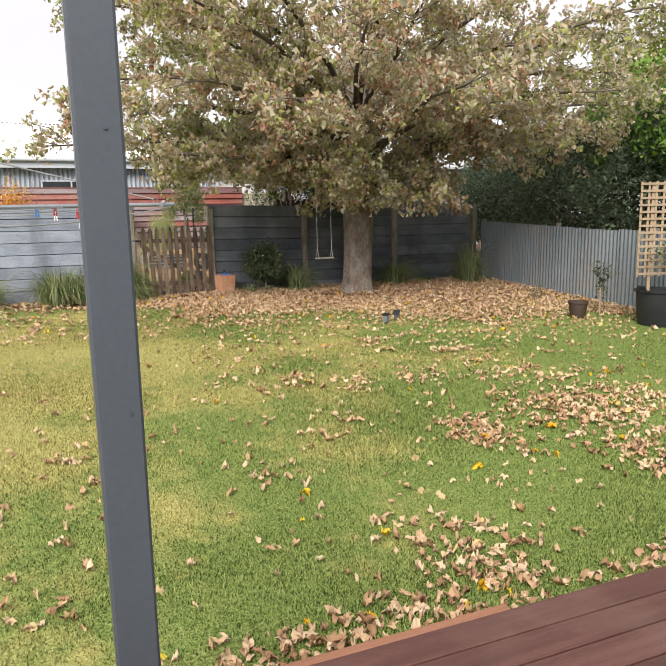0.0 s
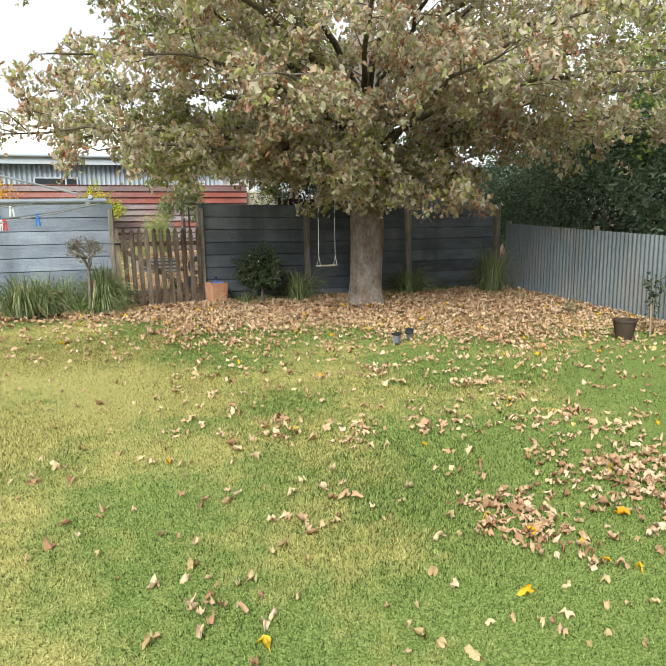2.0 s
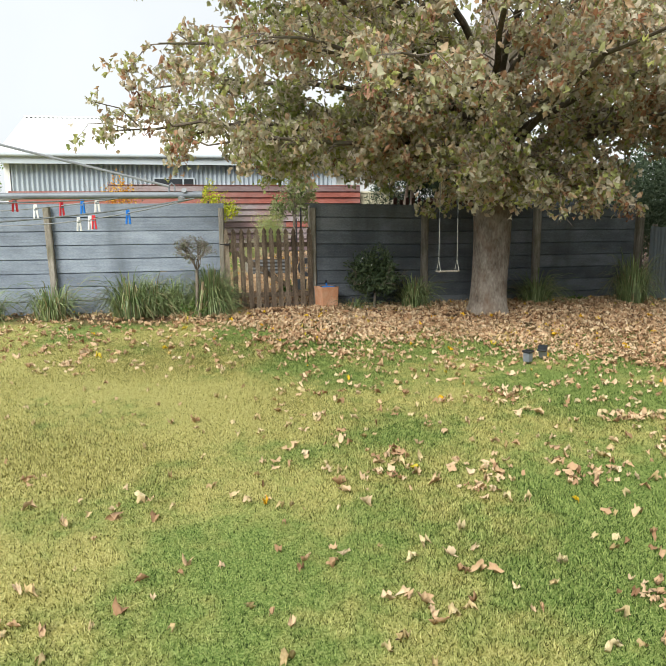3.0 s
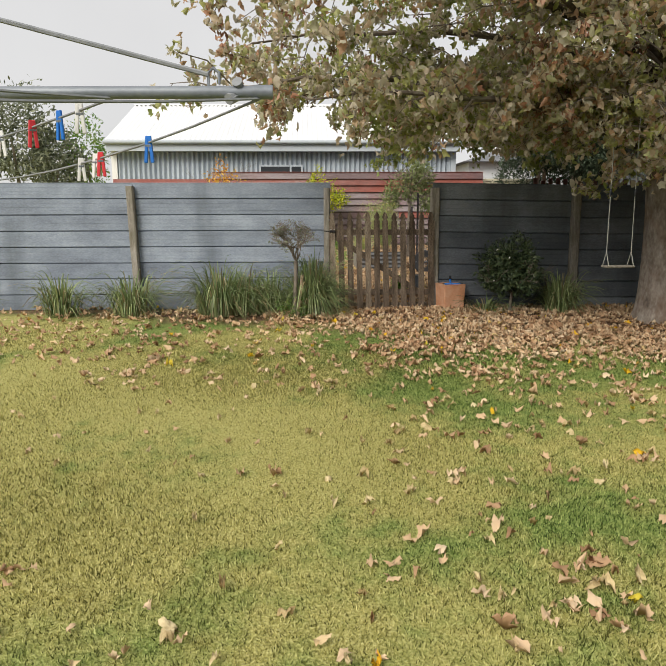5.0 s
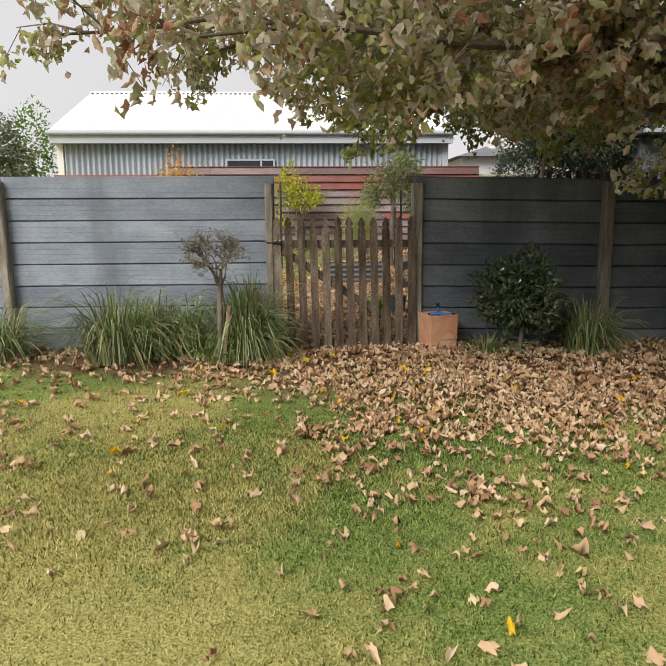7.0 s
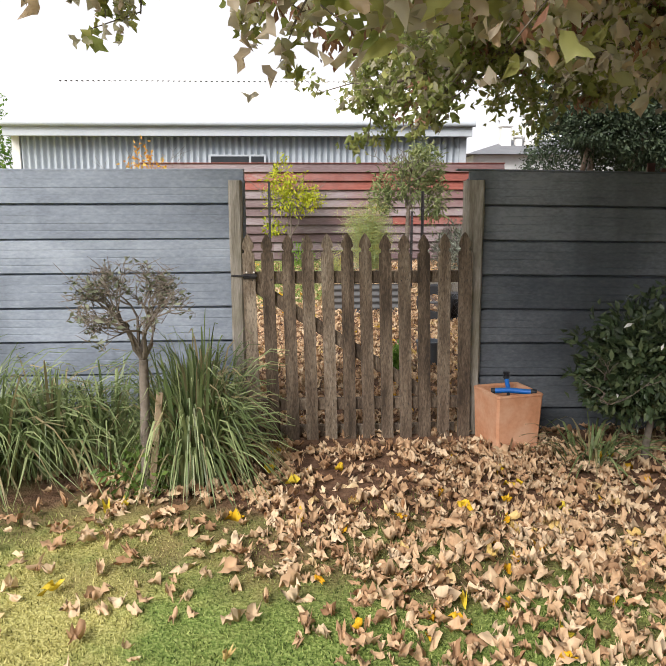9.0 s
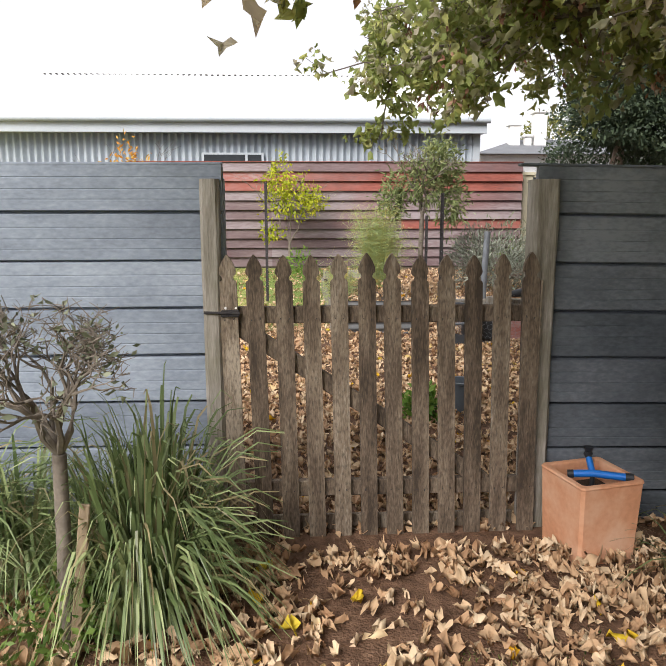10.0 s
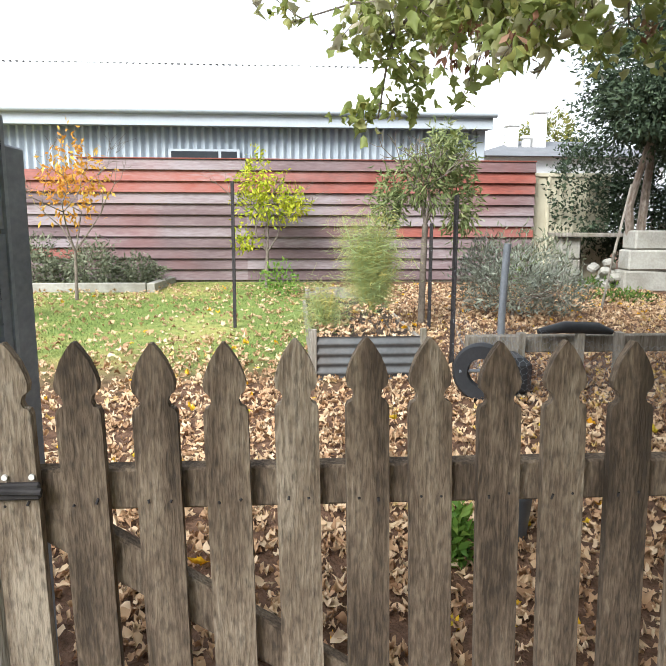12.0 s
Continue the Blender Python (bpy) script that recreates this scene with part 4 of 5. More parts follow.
def strappy_clump(at, height, width, n, seed, label, name="strappy_clump", mat=None, single=30):
    rr = random.Random(seed)
    clump = thing(name, at, label, "plant", "strappy plants along the fence")
    rest = Buf()
    for blade in range(int(1.45 * n)):
        b = Buf() if blade < single else rest
        a, r0 = rr.uniform(0, 2 * math.pi), rr.uniform(0, 0.24) * width / 0.4
        h, out = 1.22 * height * rr.uniform(0.45, 1.12), width * rr.uniform(0.1, 1.25)
        w = rr.uniform(0.0035, 0.0098)
        d = Vector((math.cos(a), math.sin(a), 0))
        s = Vector((-d.y, d.x, 0)) * w
        droop = rr.uniform(0.25, 1.15)
        k = len(b.v)
        for i in range(6):
            t = i / 5
            p = d * (r0 + out * t ** 1.4) + Vector((0, 0, h * (1.6 * t - (0.6 + droop) * t * t) - 0.02))
            p.z = max(p.z, 0.012)
            taper = 1 - t ** 2
            b.v += [tuple(p - s * taper), tuple(p + s * taper + Vector((0, 0, 0.003)))]
        b.f += [(k + 2 * i, k + 2 * i + 1, k + 2 * i + 3, k + 2 * i + 2) for i in range(5)]
        if blade < single:
            part("leaf_blade", b, mat or STRAP, clump)
    ob = part("foliage", rest, mat or STRAP, clump)
    ob["kind"] = "stuff"
    return clump


for i, (x, y, h, w, n) in enumerate(((-4.9, 11.85, 0.6, 0.42, 150), (-3.4, 11.8, 0.6, 0.42, 150), (-2.05, 11.8, 0.62, 0.38, 170), (-1.2, 11.78, 0.66, 0.42, 230),
                                     (-0.14, 11.72, 0.74, 0.46, 460), (0.18, 11.85, 0.68, 0.4, 260), (0.47, 11.88, 0.66, 0.3, 200), (0.96, 11.66, 0.76, 0.34, 680), (1.0, 11.86, 0.86, 0.24, 240))):
    strappy_clump((x, y, ground(y)), h, w, n, 40 + i, "green strappy grass clump below the fence, some blades dry", single=70 if i > 3 else 30)
strappy_clump((4.03, 11.8, ground(11.8)), 0.6, 0.36, 260, 61, "dark strappy clump in fallen leaves by the fence", mat=STRAP)
strappy_clump((6.06, 11.8, ground(11.8)), 0.62, 0.42, 260, 62, "dark strappy clump behind the tree trunk")
strappy_clump((3.1, 11.75, ground(11.75)), 0.3, 0.34, 60, 64, "sparse strappy plant beside the terracotta pot")
strappy_clump((7.5, 11.4, ground(11.4)), 0.92, 0.36, 330, 63, "pale green strappy lily clump in the fence corner")


def twiggy(parent, base, height, spread, seed, count=34, r=0.02, fork=0.55, mat=None, depth=3, first=0.42, lean=0.0):
    """A bare shrub: a short trunk and crooked forking twigs. Returns the twig ends."""
    rr = random.Random(seed)
    b, ends = Buf(), []
    top = Vector((0.02, 0, height * fork))
    part("trunk", Buf().tube([(0, 0, -0.05), (0.01, 0.01, height * fork * 0.5), top], [r * 1.15, r, r * 0.9], 9), mat or TWIG, parent, smooth=True)

    def grow(p, d, ln, rad, level):
        q = p + d * ln
        b.tube([p, p.lerp(q, 0.5) + Vector((rr.uniform(-1, 1), rr.uniform(-1, 1), rr.uniform(-1, 1))) * ln * 0.12, q], [rad, rad * 0.8, rad * 0.6], 5, cap=False)
        ends.append(q)
        if level:
            for _ in range(rr.choice((2, 3, 3))):
                e = (d + Vector((rr.uniform(-1, 1), rr.uniform(-1, 1), rr.uniform(-0.6, 0.8))) * 0.9).normalized()
                grow(q, e, ln * rr.uniform(0.55, 0.85), rad * 0.6, level - 1)

    for i in range(max(3, count // 9)):
        a = 2 * math.pi * i / max(3, count // 9)
        grow(top, Vector((math.cos(a) * spread + lean, math.sin(a) * spread, rr.uniform(0.4, 1.0))).normalized(), height * (1 - fork) * first, r * 0.55, depth)
    ob = part("twig", b, mat or TWIG, parent)
    return ends


# clipped, nearly leafless rose by the gate
rose = thing("bare_shrub", (0.765, 11.45, ground(11.45)), "nearly leafless pruned shrub with a crooked grey trunk", "shrub")
ends = twiggy(rose, None, 1.12, 0.3, 8, 64, 0.024, 0.60, depth=5, first=0.34, lean=-0.1)
er = np.random.default_rng(4)
pts = np.array([e[:] for e in ends])
spray = Buf()
for e in ends[::3]:
    spray.tube([e, e + Vector((rnd.uniform(-1, 1), rnd.uniform(-1, 1), rnd.uniform(-0.5, 1))) * 0.06], [0.0022, 0.001], 3, cap=False)
part("fine_twig", spray, TWIG, rose)["kind"] = "stuff"
pick = pts[er.choice(len(pts), 420)] + er.normal(0, 0.012, (420, 3))
t_, n_ = scatter_dirs(er, 420, 0.2)
part("leaves", leaf_mesh("leaves", pick, er.uniform(0.02, 0.05, 420), t_, n_, OLIVE, OVAL, 0.6, er), OLIVE, rose)
foliage("low_leaves", rose, [(0.0, -0.02, 0.14, 0.2, 0.16, 0.14)], 260, 0.045, MID_LEAF, 71, shell=0.3)
part("stake", Buf().box(-0.016, -0.008, 0, 0.016, 0.008, 0.52, 0.003, pose(0.03, -0.03, 0, 0, 7, 10)), PALE_TIMBER, rose, "pale split timber stake")

camellia = thing("camellia_bush", (3.38, 11.72, ground(11.72)), "rounded dark glossy camellia bush with a few pale flowers", "shrub")
twiggy(camellia, None, 0.8, 0.8, 12, 40, 0.02, 0.3)
foliage("leaves", camellia, [(0, 0, 0.6, 0.33, 0.31, 0.3), (0.1, -0.05, 0.46, 0.29, 0.27, 0.23), (-0.12, 0, 0.46, 0.29, 0.26, 0.23)], 5200, 0.062, GLOSSY, 72, shell=0.5)
foliage("flowers", camellia, [(0, -0.03, 0.6, 0.34, 0.33, 0.33)], 9, 0.05, WHITE, 73, shell=0.95)

sap = thing("young_sapling", (7.25, 7.55, ground(7.55)), "thin young sapling tied to a short timber stake", "sapling")
sends = twiggy(sap, None, 0.8, 0.35, 14, 20, 0.011, 0.55)
foliage("leaves", sap, [(0, 0, 0.62, 0.13, 0.13, 0.17), (0, 0, 0.4, 0.09, 0.09, 0.17)], 110, 0.07, DARK_LEAF, 74, shell=0.2)
part("stake", Buf().tube([(-0.03, -0.02, -0.03), (-0.04, -0.02, 0.42)], 0.013, 8), PALE_TIMBER, sap)
seedling = thing("low_seedling", (7.35, 9.1, ground(9.1)), "small grey-green seedling among fallen leaves by the iron fence", "plant")
foliage("leaves", seedling, [(0, 0, 0.12, 0.14, 0.14, 0.16)], 130, 0.045, OLIVE, 75, shell=0.2)
weed = thing("low_weed", (6.75, 11.75, ground(11.75)), "low pale green weed against the fence", "plant")
foliage("leaves", weed, [(0, 0, 0.06, 0.2, 0.12, 0.08)], 140, 0.05, MID_LEAF, 76, shell=0.2)

# ---- pots ----
pot = thing("terracotta_pot", (2.712, 12.035, ground(11.98)), "square tapered terracotta pot standing in fallen leaves by the gate", "plant pot", rz=13)
b = Buf()
prof = ((0.132, 0.0), (0.144, 0.325), (0.147, 0.332), (0.144, 0.34), (0.124, 0.34), (0.120, 0.334), (0.116, 0.23))
for h, z in prof:
    c = 0.012
    b.v += [(h - c, -h, z), (h, -h + c, z), (h, h - c, z), (h - c, h, z), (-h + c, h, z), (-h, h - c, z), (-h, -h + c, z), (-h + c, -h, z)]
for i in range(len(prof) - 1):
    for s in range(8):
        b.f.append((i * 8 + s, i * 8 + (s + 1) % 8, (i + 1) * 8 + (s + 1) % 8, (i + 1) * 8 + s))
part("body", b, TERRACOTTA, pot)
part("soil", Buf().box(-0.114, -0.114, 0.22, 0.114, 0.114, 0.255), SOIL, pot)
sprinkler = thing("sprinkler", (2.712, 12.035, ground(11.98) + 0.255), "blue plastic garden sprinkler with black ends lying in the pot", "sprinkler", rz=8)
part("arm", Buf().tube([(-0.07, 0.02, 0.075), (-0.0, -0.01, 0.082), (0.115, -0.075, 0.080)], 0.0155, 12), BLUE, sprinkler, smooth=True)
part("stem", Buf().tube([(0.0, -0.01, 0.08), (0.01, 0.04, 0.13)], 0.013, 12), BLUE, sprinkler, smooth=True)
part("end_cap", Buf().tube([(0.108, -0.071, 0.080), (0.135, -0.086, 0.080)], 0.0185, 12), BLACK, sprinkler)
part("end_cap", Buf().tube([(-0.068, 0.02, 0.074), (-0.09, 0.03, 0.072)], 0.017, 12), BLACK, sprinkler)
part("head", Buf().tube([(0.008, 0.035, 0.125), (0.012, 0.05, 0.145), (0.012, 0.05, 0.155), (0.012, 0.05, 0.175)], [0.012, 0.02, 0.014, 0.021], 10), BLACK, sprinkler)
part("foot", Buf().tube([(-0.0, -0.01, 0.0), (0.0, -0.01, 0.08)], 0.01, 8), BLACK, sprinkler)

tub = thing("black_planter", (7.50, 6.75, ground(6.75)), "large round black plastic planter with rope handles", "plant pot")
part("body", Buf().lathe([(0.0, 0.0), (0.25, 0.0), (0.26, 0.02), (0.295, 0.45), (0.315, 0.455), (0.318, 0.485), (0.30, 0.49), (0.285, 0.48), (0.275, 0.36)], 32), BLACK, tub, smooth=True)
part("soil", Buf().lathe([(0.0, 0.42), (0.15, 0.43), (0.284, 0.40)], 24), SOIL, tub)
for s in (-1, 1):
    part("handle", Buf().tube([(s * 0.31, -0.08, 0.46), (s * 0.33, -0.06, 0.54), (s * 0.33, 0.06, 0.54), (s * 0.31, 0.08, 0.46)], 0.012, 8), BLACK, tub, smooth=True)
trellis = thing("trellis", (7.53, 6.75, ground(6.75) + 0.40), "pale timber square-lattice trellis on two legs in the black planter", "trellis", rz=-18)
for sx in (-0.19, 0.19):
    part("leg", Buf().box(sx - 0.023, -0.012, 0.0, sx + 0.023, 0.012, 1.5, 0.003), PALE_TIMBER, trellis)
for i in range(8):
    x = -0.36 + 0.72 * i / 7
    part("upright_lath", Buf().box(x - 0.016, -0.022, 0.26, x + 0.016, -0.0125, 1.52, 0.002), PALE_TIMBER, trellis)
for i in range(14):
    z = 0.30 + 1.19 * i / 13
    part("cross_lath", Buf().box(-0.38, -0.032, z - 0.016, 0.38, -0.0225, z + 0.016, 0.002), PALE_TIMBER, trellis)
vine = thing("climbing_plant", (7.53, 6.68, ground(6.75) + 0.40), "thin climber with grey-green leaves on the trellis", "plant")
part("stem", Buf().tube([(0.02, -0.03, 0.0), (0.0, -0.06, 0.5), (0.05, -0.06, 1.0), (0.04, -0.05, 1.5)], [0.009, 0.007, 0.006, 0.003], 6), TWIG, vine)
foliage("leaves", vine, [(-0.2, -0.1, 0.55, 0.25, 0.1, 0.14), (0.15, -0.1, 0.75, 0.2, 0.1, 0.2), (0.1, -0.06, 1.2, 0.1, 0.06, 0.2), (0.25, -0.08, 0.4, 0.2, 0.1, 0.12)], 330, 0.07, OLIVE, 77, shell=0.2)
brown = thing("brown_pot", (6.86, 7.58, ground(7.58)), "small round brown plastic pot half buried in leaves", "plant pot")
part("body", Buf().lathe([(0.0, 0.0), (0.10, 0.0), (0.135, 0.21), (0.147, 0.215), (0.147, 0.24), (0.135, 0.24), (0.128, 0.18)], 24), BROWN_POT, brown, smooth=True)
part("soil", Buf().lathe([(0.0, 0.2), (0.130, 0.19)], 20), SOIL, brown)
low = thing("low_shrub", (8.0, 5.95, ground(5.95)), "low leafy green shrub beside the black planter", "shrub")
foliage("leaves", low, [(0, 0, 0.12, 0.2, 0.2, 0.16)], 260, 0.06, MID_LEAF, 78, shell=0.2)

# ---- solar lamps lying in the leaves ----
for x, y, rz, tilt, lab in ((4.08, 8.22, 30, 0, "small upright solar garden light with a black cap"), (4.33, 8.36, -40, 32, "small solar garden light tipped on its side")):
    lamp = thing("solar_light", (x, y, ground(y) + 0.01), lab, "garden light", "solar garden lights", rz=rz)
    m = pose(0, 0, 0.02 if tilt else 0, tilt, 0, 0) @ Matrix.Scale(0.8, 4)
    part("body", Buf().box(-0.045, -0.045, 0.02, 0.045, 0.045, 0.14, 0.008, m), GALV, lamp, "grey-blue translucent body")
    part("cap", Buf().box(-0.06, -0.06, 0.14, 0.06, 0.06, 0.17, 0.01, m), BLACK, lamp)
    part("panel", Buf().box(-0.04, -0.04, 0.1702, 0.04, 0.04, 0.174, 0.001, m), GLASS, lamp)
    part("spike", Buf().tube([m @ Vector((0, 0, -0.06)), m @ Vector((0, 0, 0.02))], [0.004, 0.012], 8), BLACK, lamp)

# ---- swing ----
swing = thing("swing", (3.86, 9.95, 0.85), "small wooden swing seat hanging on two pale ropes", "swing", rz=8)
part("seat", Buf().box(-0.145, -0.055, 0.0, 0.145, 0.055, 0.02, 0.005), POST, swing)
for s in (-1, 1):
    x = 0.128 * s
    rope = part("rope", Buf().tube([(x, 0, 0.14), (x * 0.98, 0, 0.8), (x * 0.96, 0, 1.55)], 0.0038, 6), ROPE, swing)
    part("knot", Buf().tube([(x, 0, 0.66), (x, 0, 0.70), (x, 0, 0.73)], [0.007, 0.012, 0.007], 8), BLACK, rope)
    part("rope_fork", Buf().tube([(x, -0.05, 0.018), (x, 0, 0.15), (x, 0.05, 0.018)], 0.0045, 6), ROPE, swing)
part("hanging_branch", Buf().tube([(-0.5, -0.1, 1.5), (0.0, 0.0, 1.55), (0.5, 0.45, 1.52), (1.02, 1.05, 1.3)], [0.015, 0.025, 0.035, 0.05], 8), LIMB, swing, smooth=True)

# ---- clothes line ----
CL = (-1.562, 5.41)
hoist = thing("clothes_line", (CL[0], CL[1], ground(CL[1])), "galvanised rotary clothes line with sagging grey cords", "clothes line")
zt = 1.622 - ground(CL[1])
part("mast", Buf().tube([(0, 0, -0.1), (0, 0, zt + 0.65)], 0.028, 14), GALV, hoist, smooth=True)
for a in (0, 90, 180, 270):
    m = pose(0, 0, 0, 0, 0, a)
    arm = part("arm", Buf().tube([(0, 0, zt), (1.2, 0, zt - 0.008), (2.40, 0, zt)], 0.0155, 14, m), GALV, hoist, smooth=True)
    part("end_sleeve", Buf().tube([(2.36, 0, zt), (2.405, 0, zt)], 0.0172, 14, m), GALV, arm, smooth=True)
    part("hook", Buf().tube([(2.25, 0, zt + 0.014), (2.25, 0, zt + 0.045), (2.262, 0, zt + 0.055), (2.276, 0, zt + 0.045), (2.276, 0, zt + 0.018)], 0.004, 6, m), GALV, arm)
    part("stay", Buf().tube([(0, 0, zt + 0.6), (2.25, 0, zt + 0.04)], 0.006, 6, m), CORD, hoist)
for rad, sag in ((2.375, 0.13), (2.02, 0.05), (1.6, 0.02)):
    for a in (0, 90, 180, 270):
        p, q = Vector((rad, 0, zt - 0.015)), Vector((0, rad, zt - 0.015))
        pts = [p.lerp(q, i / 12) - Vector((0, 0, sag * 4 * (i / 12) * (1 - i / 12))) for i in range(13)]
        part("cord", Buf().tube(pts, 0.0035, 5, pose(0, 0, 0, 0, 0, a)), CORD, hoist)
part("knot", Buf().tube([(2.3, -0.02, zt - 0.02), (2.33, 0.02, zt + 0.0), (2.32, -0.015, zt + 0.022)], 0.014, 8), CORD, hoist)


def peg(at, mat, rz, label):
    ob = thing("clothes_peg", at, label, "clothes peg", "pegs on the line", rz=rz)
    for s in (-1, 1):
        part("leg", Buf().box(-0.005, -0.0035, -0.05, 0.005, 0.0035, 0.028, 0.0015, pose(0.006 * s, 0, 0, 0, -5 * s, 0)), mat, ob)
    part("spring", Buf().tube([(-0.009, 0, 0), (0.009, 0, 0)], 0.005, 6), GALV, ob)


for rad, u, mat, lab, sag in ((2.375, 0.15, BLUE, "blue plastic clothes peg on a cord", 0.13), (2.375, 0.235, RED, "red plastic clothes peg on a cord", 0.13),
                              (2.375, 0.245, WHITE, "white plastic clothes peg on a cord", 0.13), (2.375, 0.275, WHITE, "white plastic clothes peg on a cord", 0.13),
                              (2.02, 0.06, WHITE, "white plastic clothes peg on a cord", 0.05), (2.02, 0.10, BLUE, "blue plastic clothes peg on a cord", 0.05),
                              (2.02, 0.16, RED, "red plastic clothes peg on a cord", 0.05), (2.02, 0.24, WHITE, "white plastic clothes peg on a cord", 0.05),
                              (1.6, 0.04, RED, "red plastic clothes peg on a cord", 0.02), (1.6, 0.12, BLUE, "blue plastic clothes peg on a cord", 0.02)):
    px, py = CL[0] + rad * (1 - u), CL[1] + rad * u
    peg((px, py, 1.607 - sag * 4 * u * (1 - u) - 0.008), mat, rnd.uniform(-40, 40), lab)

# ---- behind the fence: red wall, shed, sheets ----
red = thing("red_clad_wall", (0, 22, 0), "long wall of faded red horizontal metal cladding", "wall", kind="structure")
for k in range(11):
    z0 = 0.62 + 0.172 * k
    for i, (x0, x1) in enumerate(((-4.2, -1.6), (-1.6, 1.0), (1.0, 3.4), (3.4, 5.65))):
        if k == 10 and i == 0:
            continue
        j = rnd.uniform(-0.004, 0.004)
        part("cladding_strip", Buf().add([(x0, 0.004 + j, z0), (x1, 0.004 + j, z0), (x1, -0.055 + j, z0 + 0.008), (x0, -0.055 + j, z0 + 0.008), (x1, 0.0 + j, z0 + 0.176),
                                          (x0, 0.0 + j, z0 + 0.176), (x0, 0.02, z0), (x1, 0.02, z0), (x1, 0.02, z0 + 0.176), (x0, 0.02, z0 + 0.176)],
                                         [(0, 1, 2, 3), (3, 2, 4, 5), (5, 4, 8, 9), (6, 9, 8, 7), (0, 6, 7, 1), (0, 3, 5, 9, 6), (1, 7, 8, 4, 2)]), RED_BOARD if k in (8, 9) or rnd.random() < 0.09 else FADED_RED, red)
part("bottom_plate", Buf().box(-4.2, -0.02, 0.5, 5.65, 0.06, 0.63), POST, red)
part("capping", Buf().box(-1.6, -0.03, 2.512, 5.66, 0.03, 2.53, 0.003), RED_BOARD, red)

shed = thing("iron_house", (0, 23.6, 0), "long grey corrugated iron house with a pale gable roof", "house")
hw = corrugated(9.7, 2.9, pitch=0.14, depth=0.034, per=8)
ob = part("wall", hw, HOUSE_IRON, shed, "upright grey corrugated iron", smooth=True)
ob.location = (-4.55, 0, 0.5)
part("wall_end", Buf().box(-4.58, 0.05, 0.5, -4.52, 6.8, 3.4), HOUSE_IRON, shed)
part("wall_end", Buf().box(5.14, 0.05, 0.5, 5.2, 6.8, 3.4), RENDER_WALL, shed)
part("corner_trim", Buf().box(-4.66, -0.05, 0.5, -4.5, 0.02, 3.3, 0.005), WHITE, shed)
part("corner_trim", Buf().box(5.1, -0.05, 0.5, 5.25, 0.02, 3.3, 0.005), GREY_PAINT, shed)
part("fascia", Buf().box(-4.72, -0.34, 3.18, 5.3, -0.30, 3.42, 0.004), GREY_PAINT, shed)
part("eave_soffit", Buf().box(-4.72, -0.30, 3.20, 5.3, 0.03, 3.22), GREY_PAINT, shed)
part("gutter", Buf().tube([(-4.76, -0.40, 3.43), (5.35, -0.40, 3.43)], 0.06, 10), GREY_PAINT, shed, smooth=True)
for s in (1, -1):
    rb = Buf()
    n = 420
    for i in range(n + 1):
        x = -4.76 + 10.1 * i / n
        d = 0.016 * math.sin(2 * math.pi * i / 6)
        rb.v += [(x, -0.36 if s > 0 else 7.2, 3.46 + d), (x, 3.42, 5.0 + d)]
    rb.f = [(2 * i, 2 * i + 2, 2 * i + 3, 2 * i + 1) for i in range(n)]
    roof = part("roof", rb, WHITE_IRON, shed, "pale corrugated iron roof slope", smooth=True)
part("ridge_capping", Buf().tube([(-4.76, 3.42, 5.01), (5.34, 3.42, 5.01)], 0.05, 8), WHITE_IRON, shed)
# solid dark blocks stand in for the shade in the open corrugation valleys
gaps = Buf()
for i in range(72):
    gaps.box(-4.7 + 0.14 * i, 3.345, 4.972, -4.64 + 0.14 * i, 3.36, 5.0)
part("ridge_gaps", gaps, RUST, shed, "dark blocks for the shaded corrugation gaps under the ridge capping")["kind"] = "stuff"
part("gable", Buf().add([(-4.55, 0.03, 3.4), (-4.55, 6.8, 3.4), (-4.55, 3.42, 4.95), (-4.59, 0.03, 3.4), (-4.59, 6.8, 3.4), (-4.59, 3.42, 4.95)],
                        [(0, 1, 2), (3, 5, 4), (0, 2, 5, 3), (1, 4, 5, 2), (0, 3, 4, 1)]), GREY_PAINT, shed)
part("gable", Buf().add([(5.17, 0.03, 3.4), (5.17, 6.8, 3.4), (5.17, 3.42, 4.95), (5.21, 0.03, 3.4), (5.21, 6.8, 3.4), (5.21, 3.42, 4.95)],
                        [(0, 1, 2), (3, 5, 4), (0, 2, 5, 3), (1, 4, 5, 2), (0, 3, 4, 1)]), GREY_PAINT, shed)
win = part("window", Buf().box(-0.46, -0.065, 2.36, 0.80, -0.022, 2.82, 0.004), GREY_PAINT, shed, "low aluminium sliding window")
for x0, x1 in ((-0.41, 0.42), (0.47, 0.75)):
    part("pane", Buf().box(x0, -0.071, 2.40, x1, -0.0655, 2.78), GLASS, win)

cream = thing("cream_steel_fence", (5.72, 22.25, 0), "cream ribbed steel sheet fence beside the red wall", "fence", kind="structure")
b = Buf()
for i in range(6):
    x = 0.22 * i
    b.box(x, 0.0, 0.55, x + 0.215, 0.02, 2.30)
    b.box(x + 0.02, -0.03, 0.56, x + 0.07, 0.0, 2.30, 0.008)
part("sheet", b, CREAM, cream)
part("post", Buf().box(-0.06, -0.04, 0.5, 0.0, 0.04, 2.38, 0.005), GREY_PAINT, cream)
part("top_rail", Buf().box(-0.02, -0.035, 2.30, 1.34, 0.035, 2.36, 0.004), CREAM, cream)

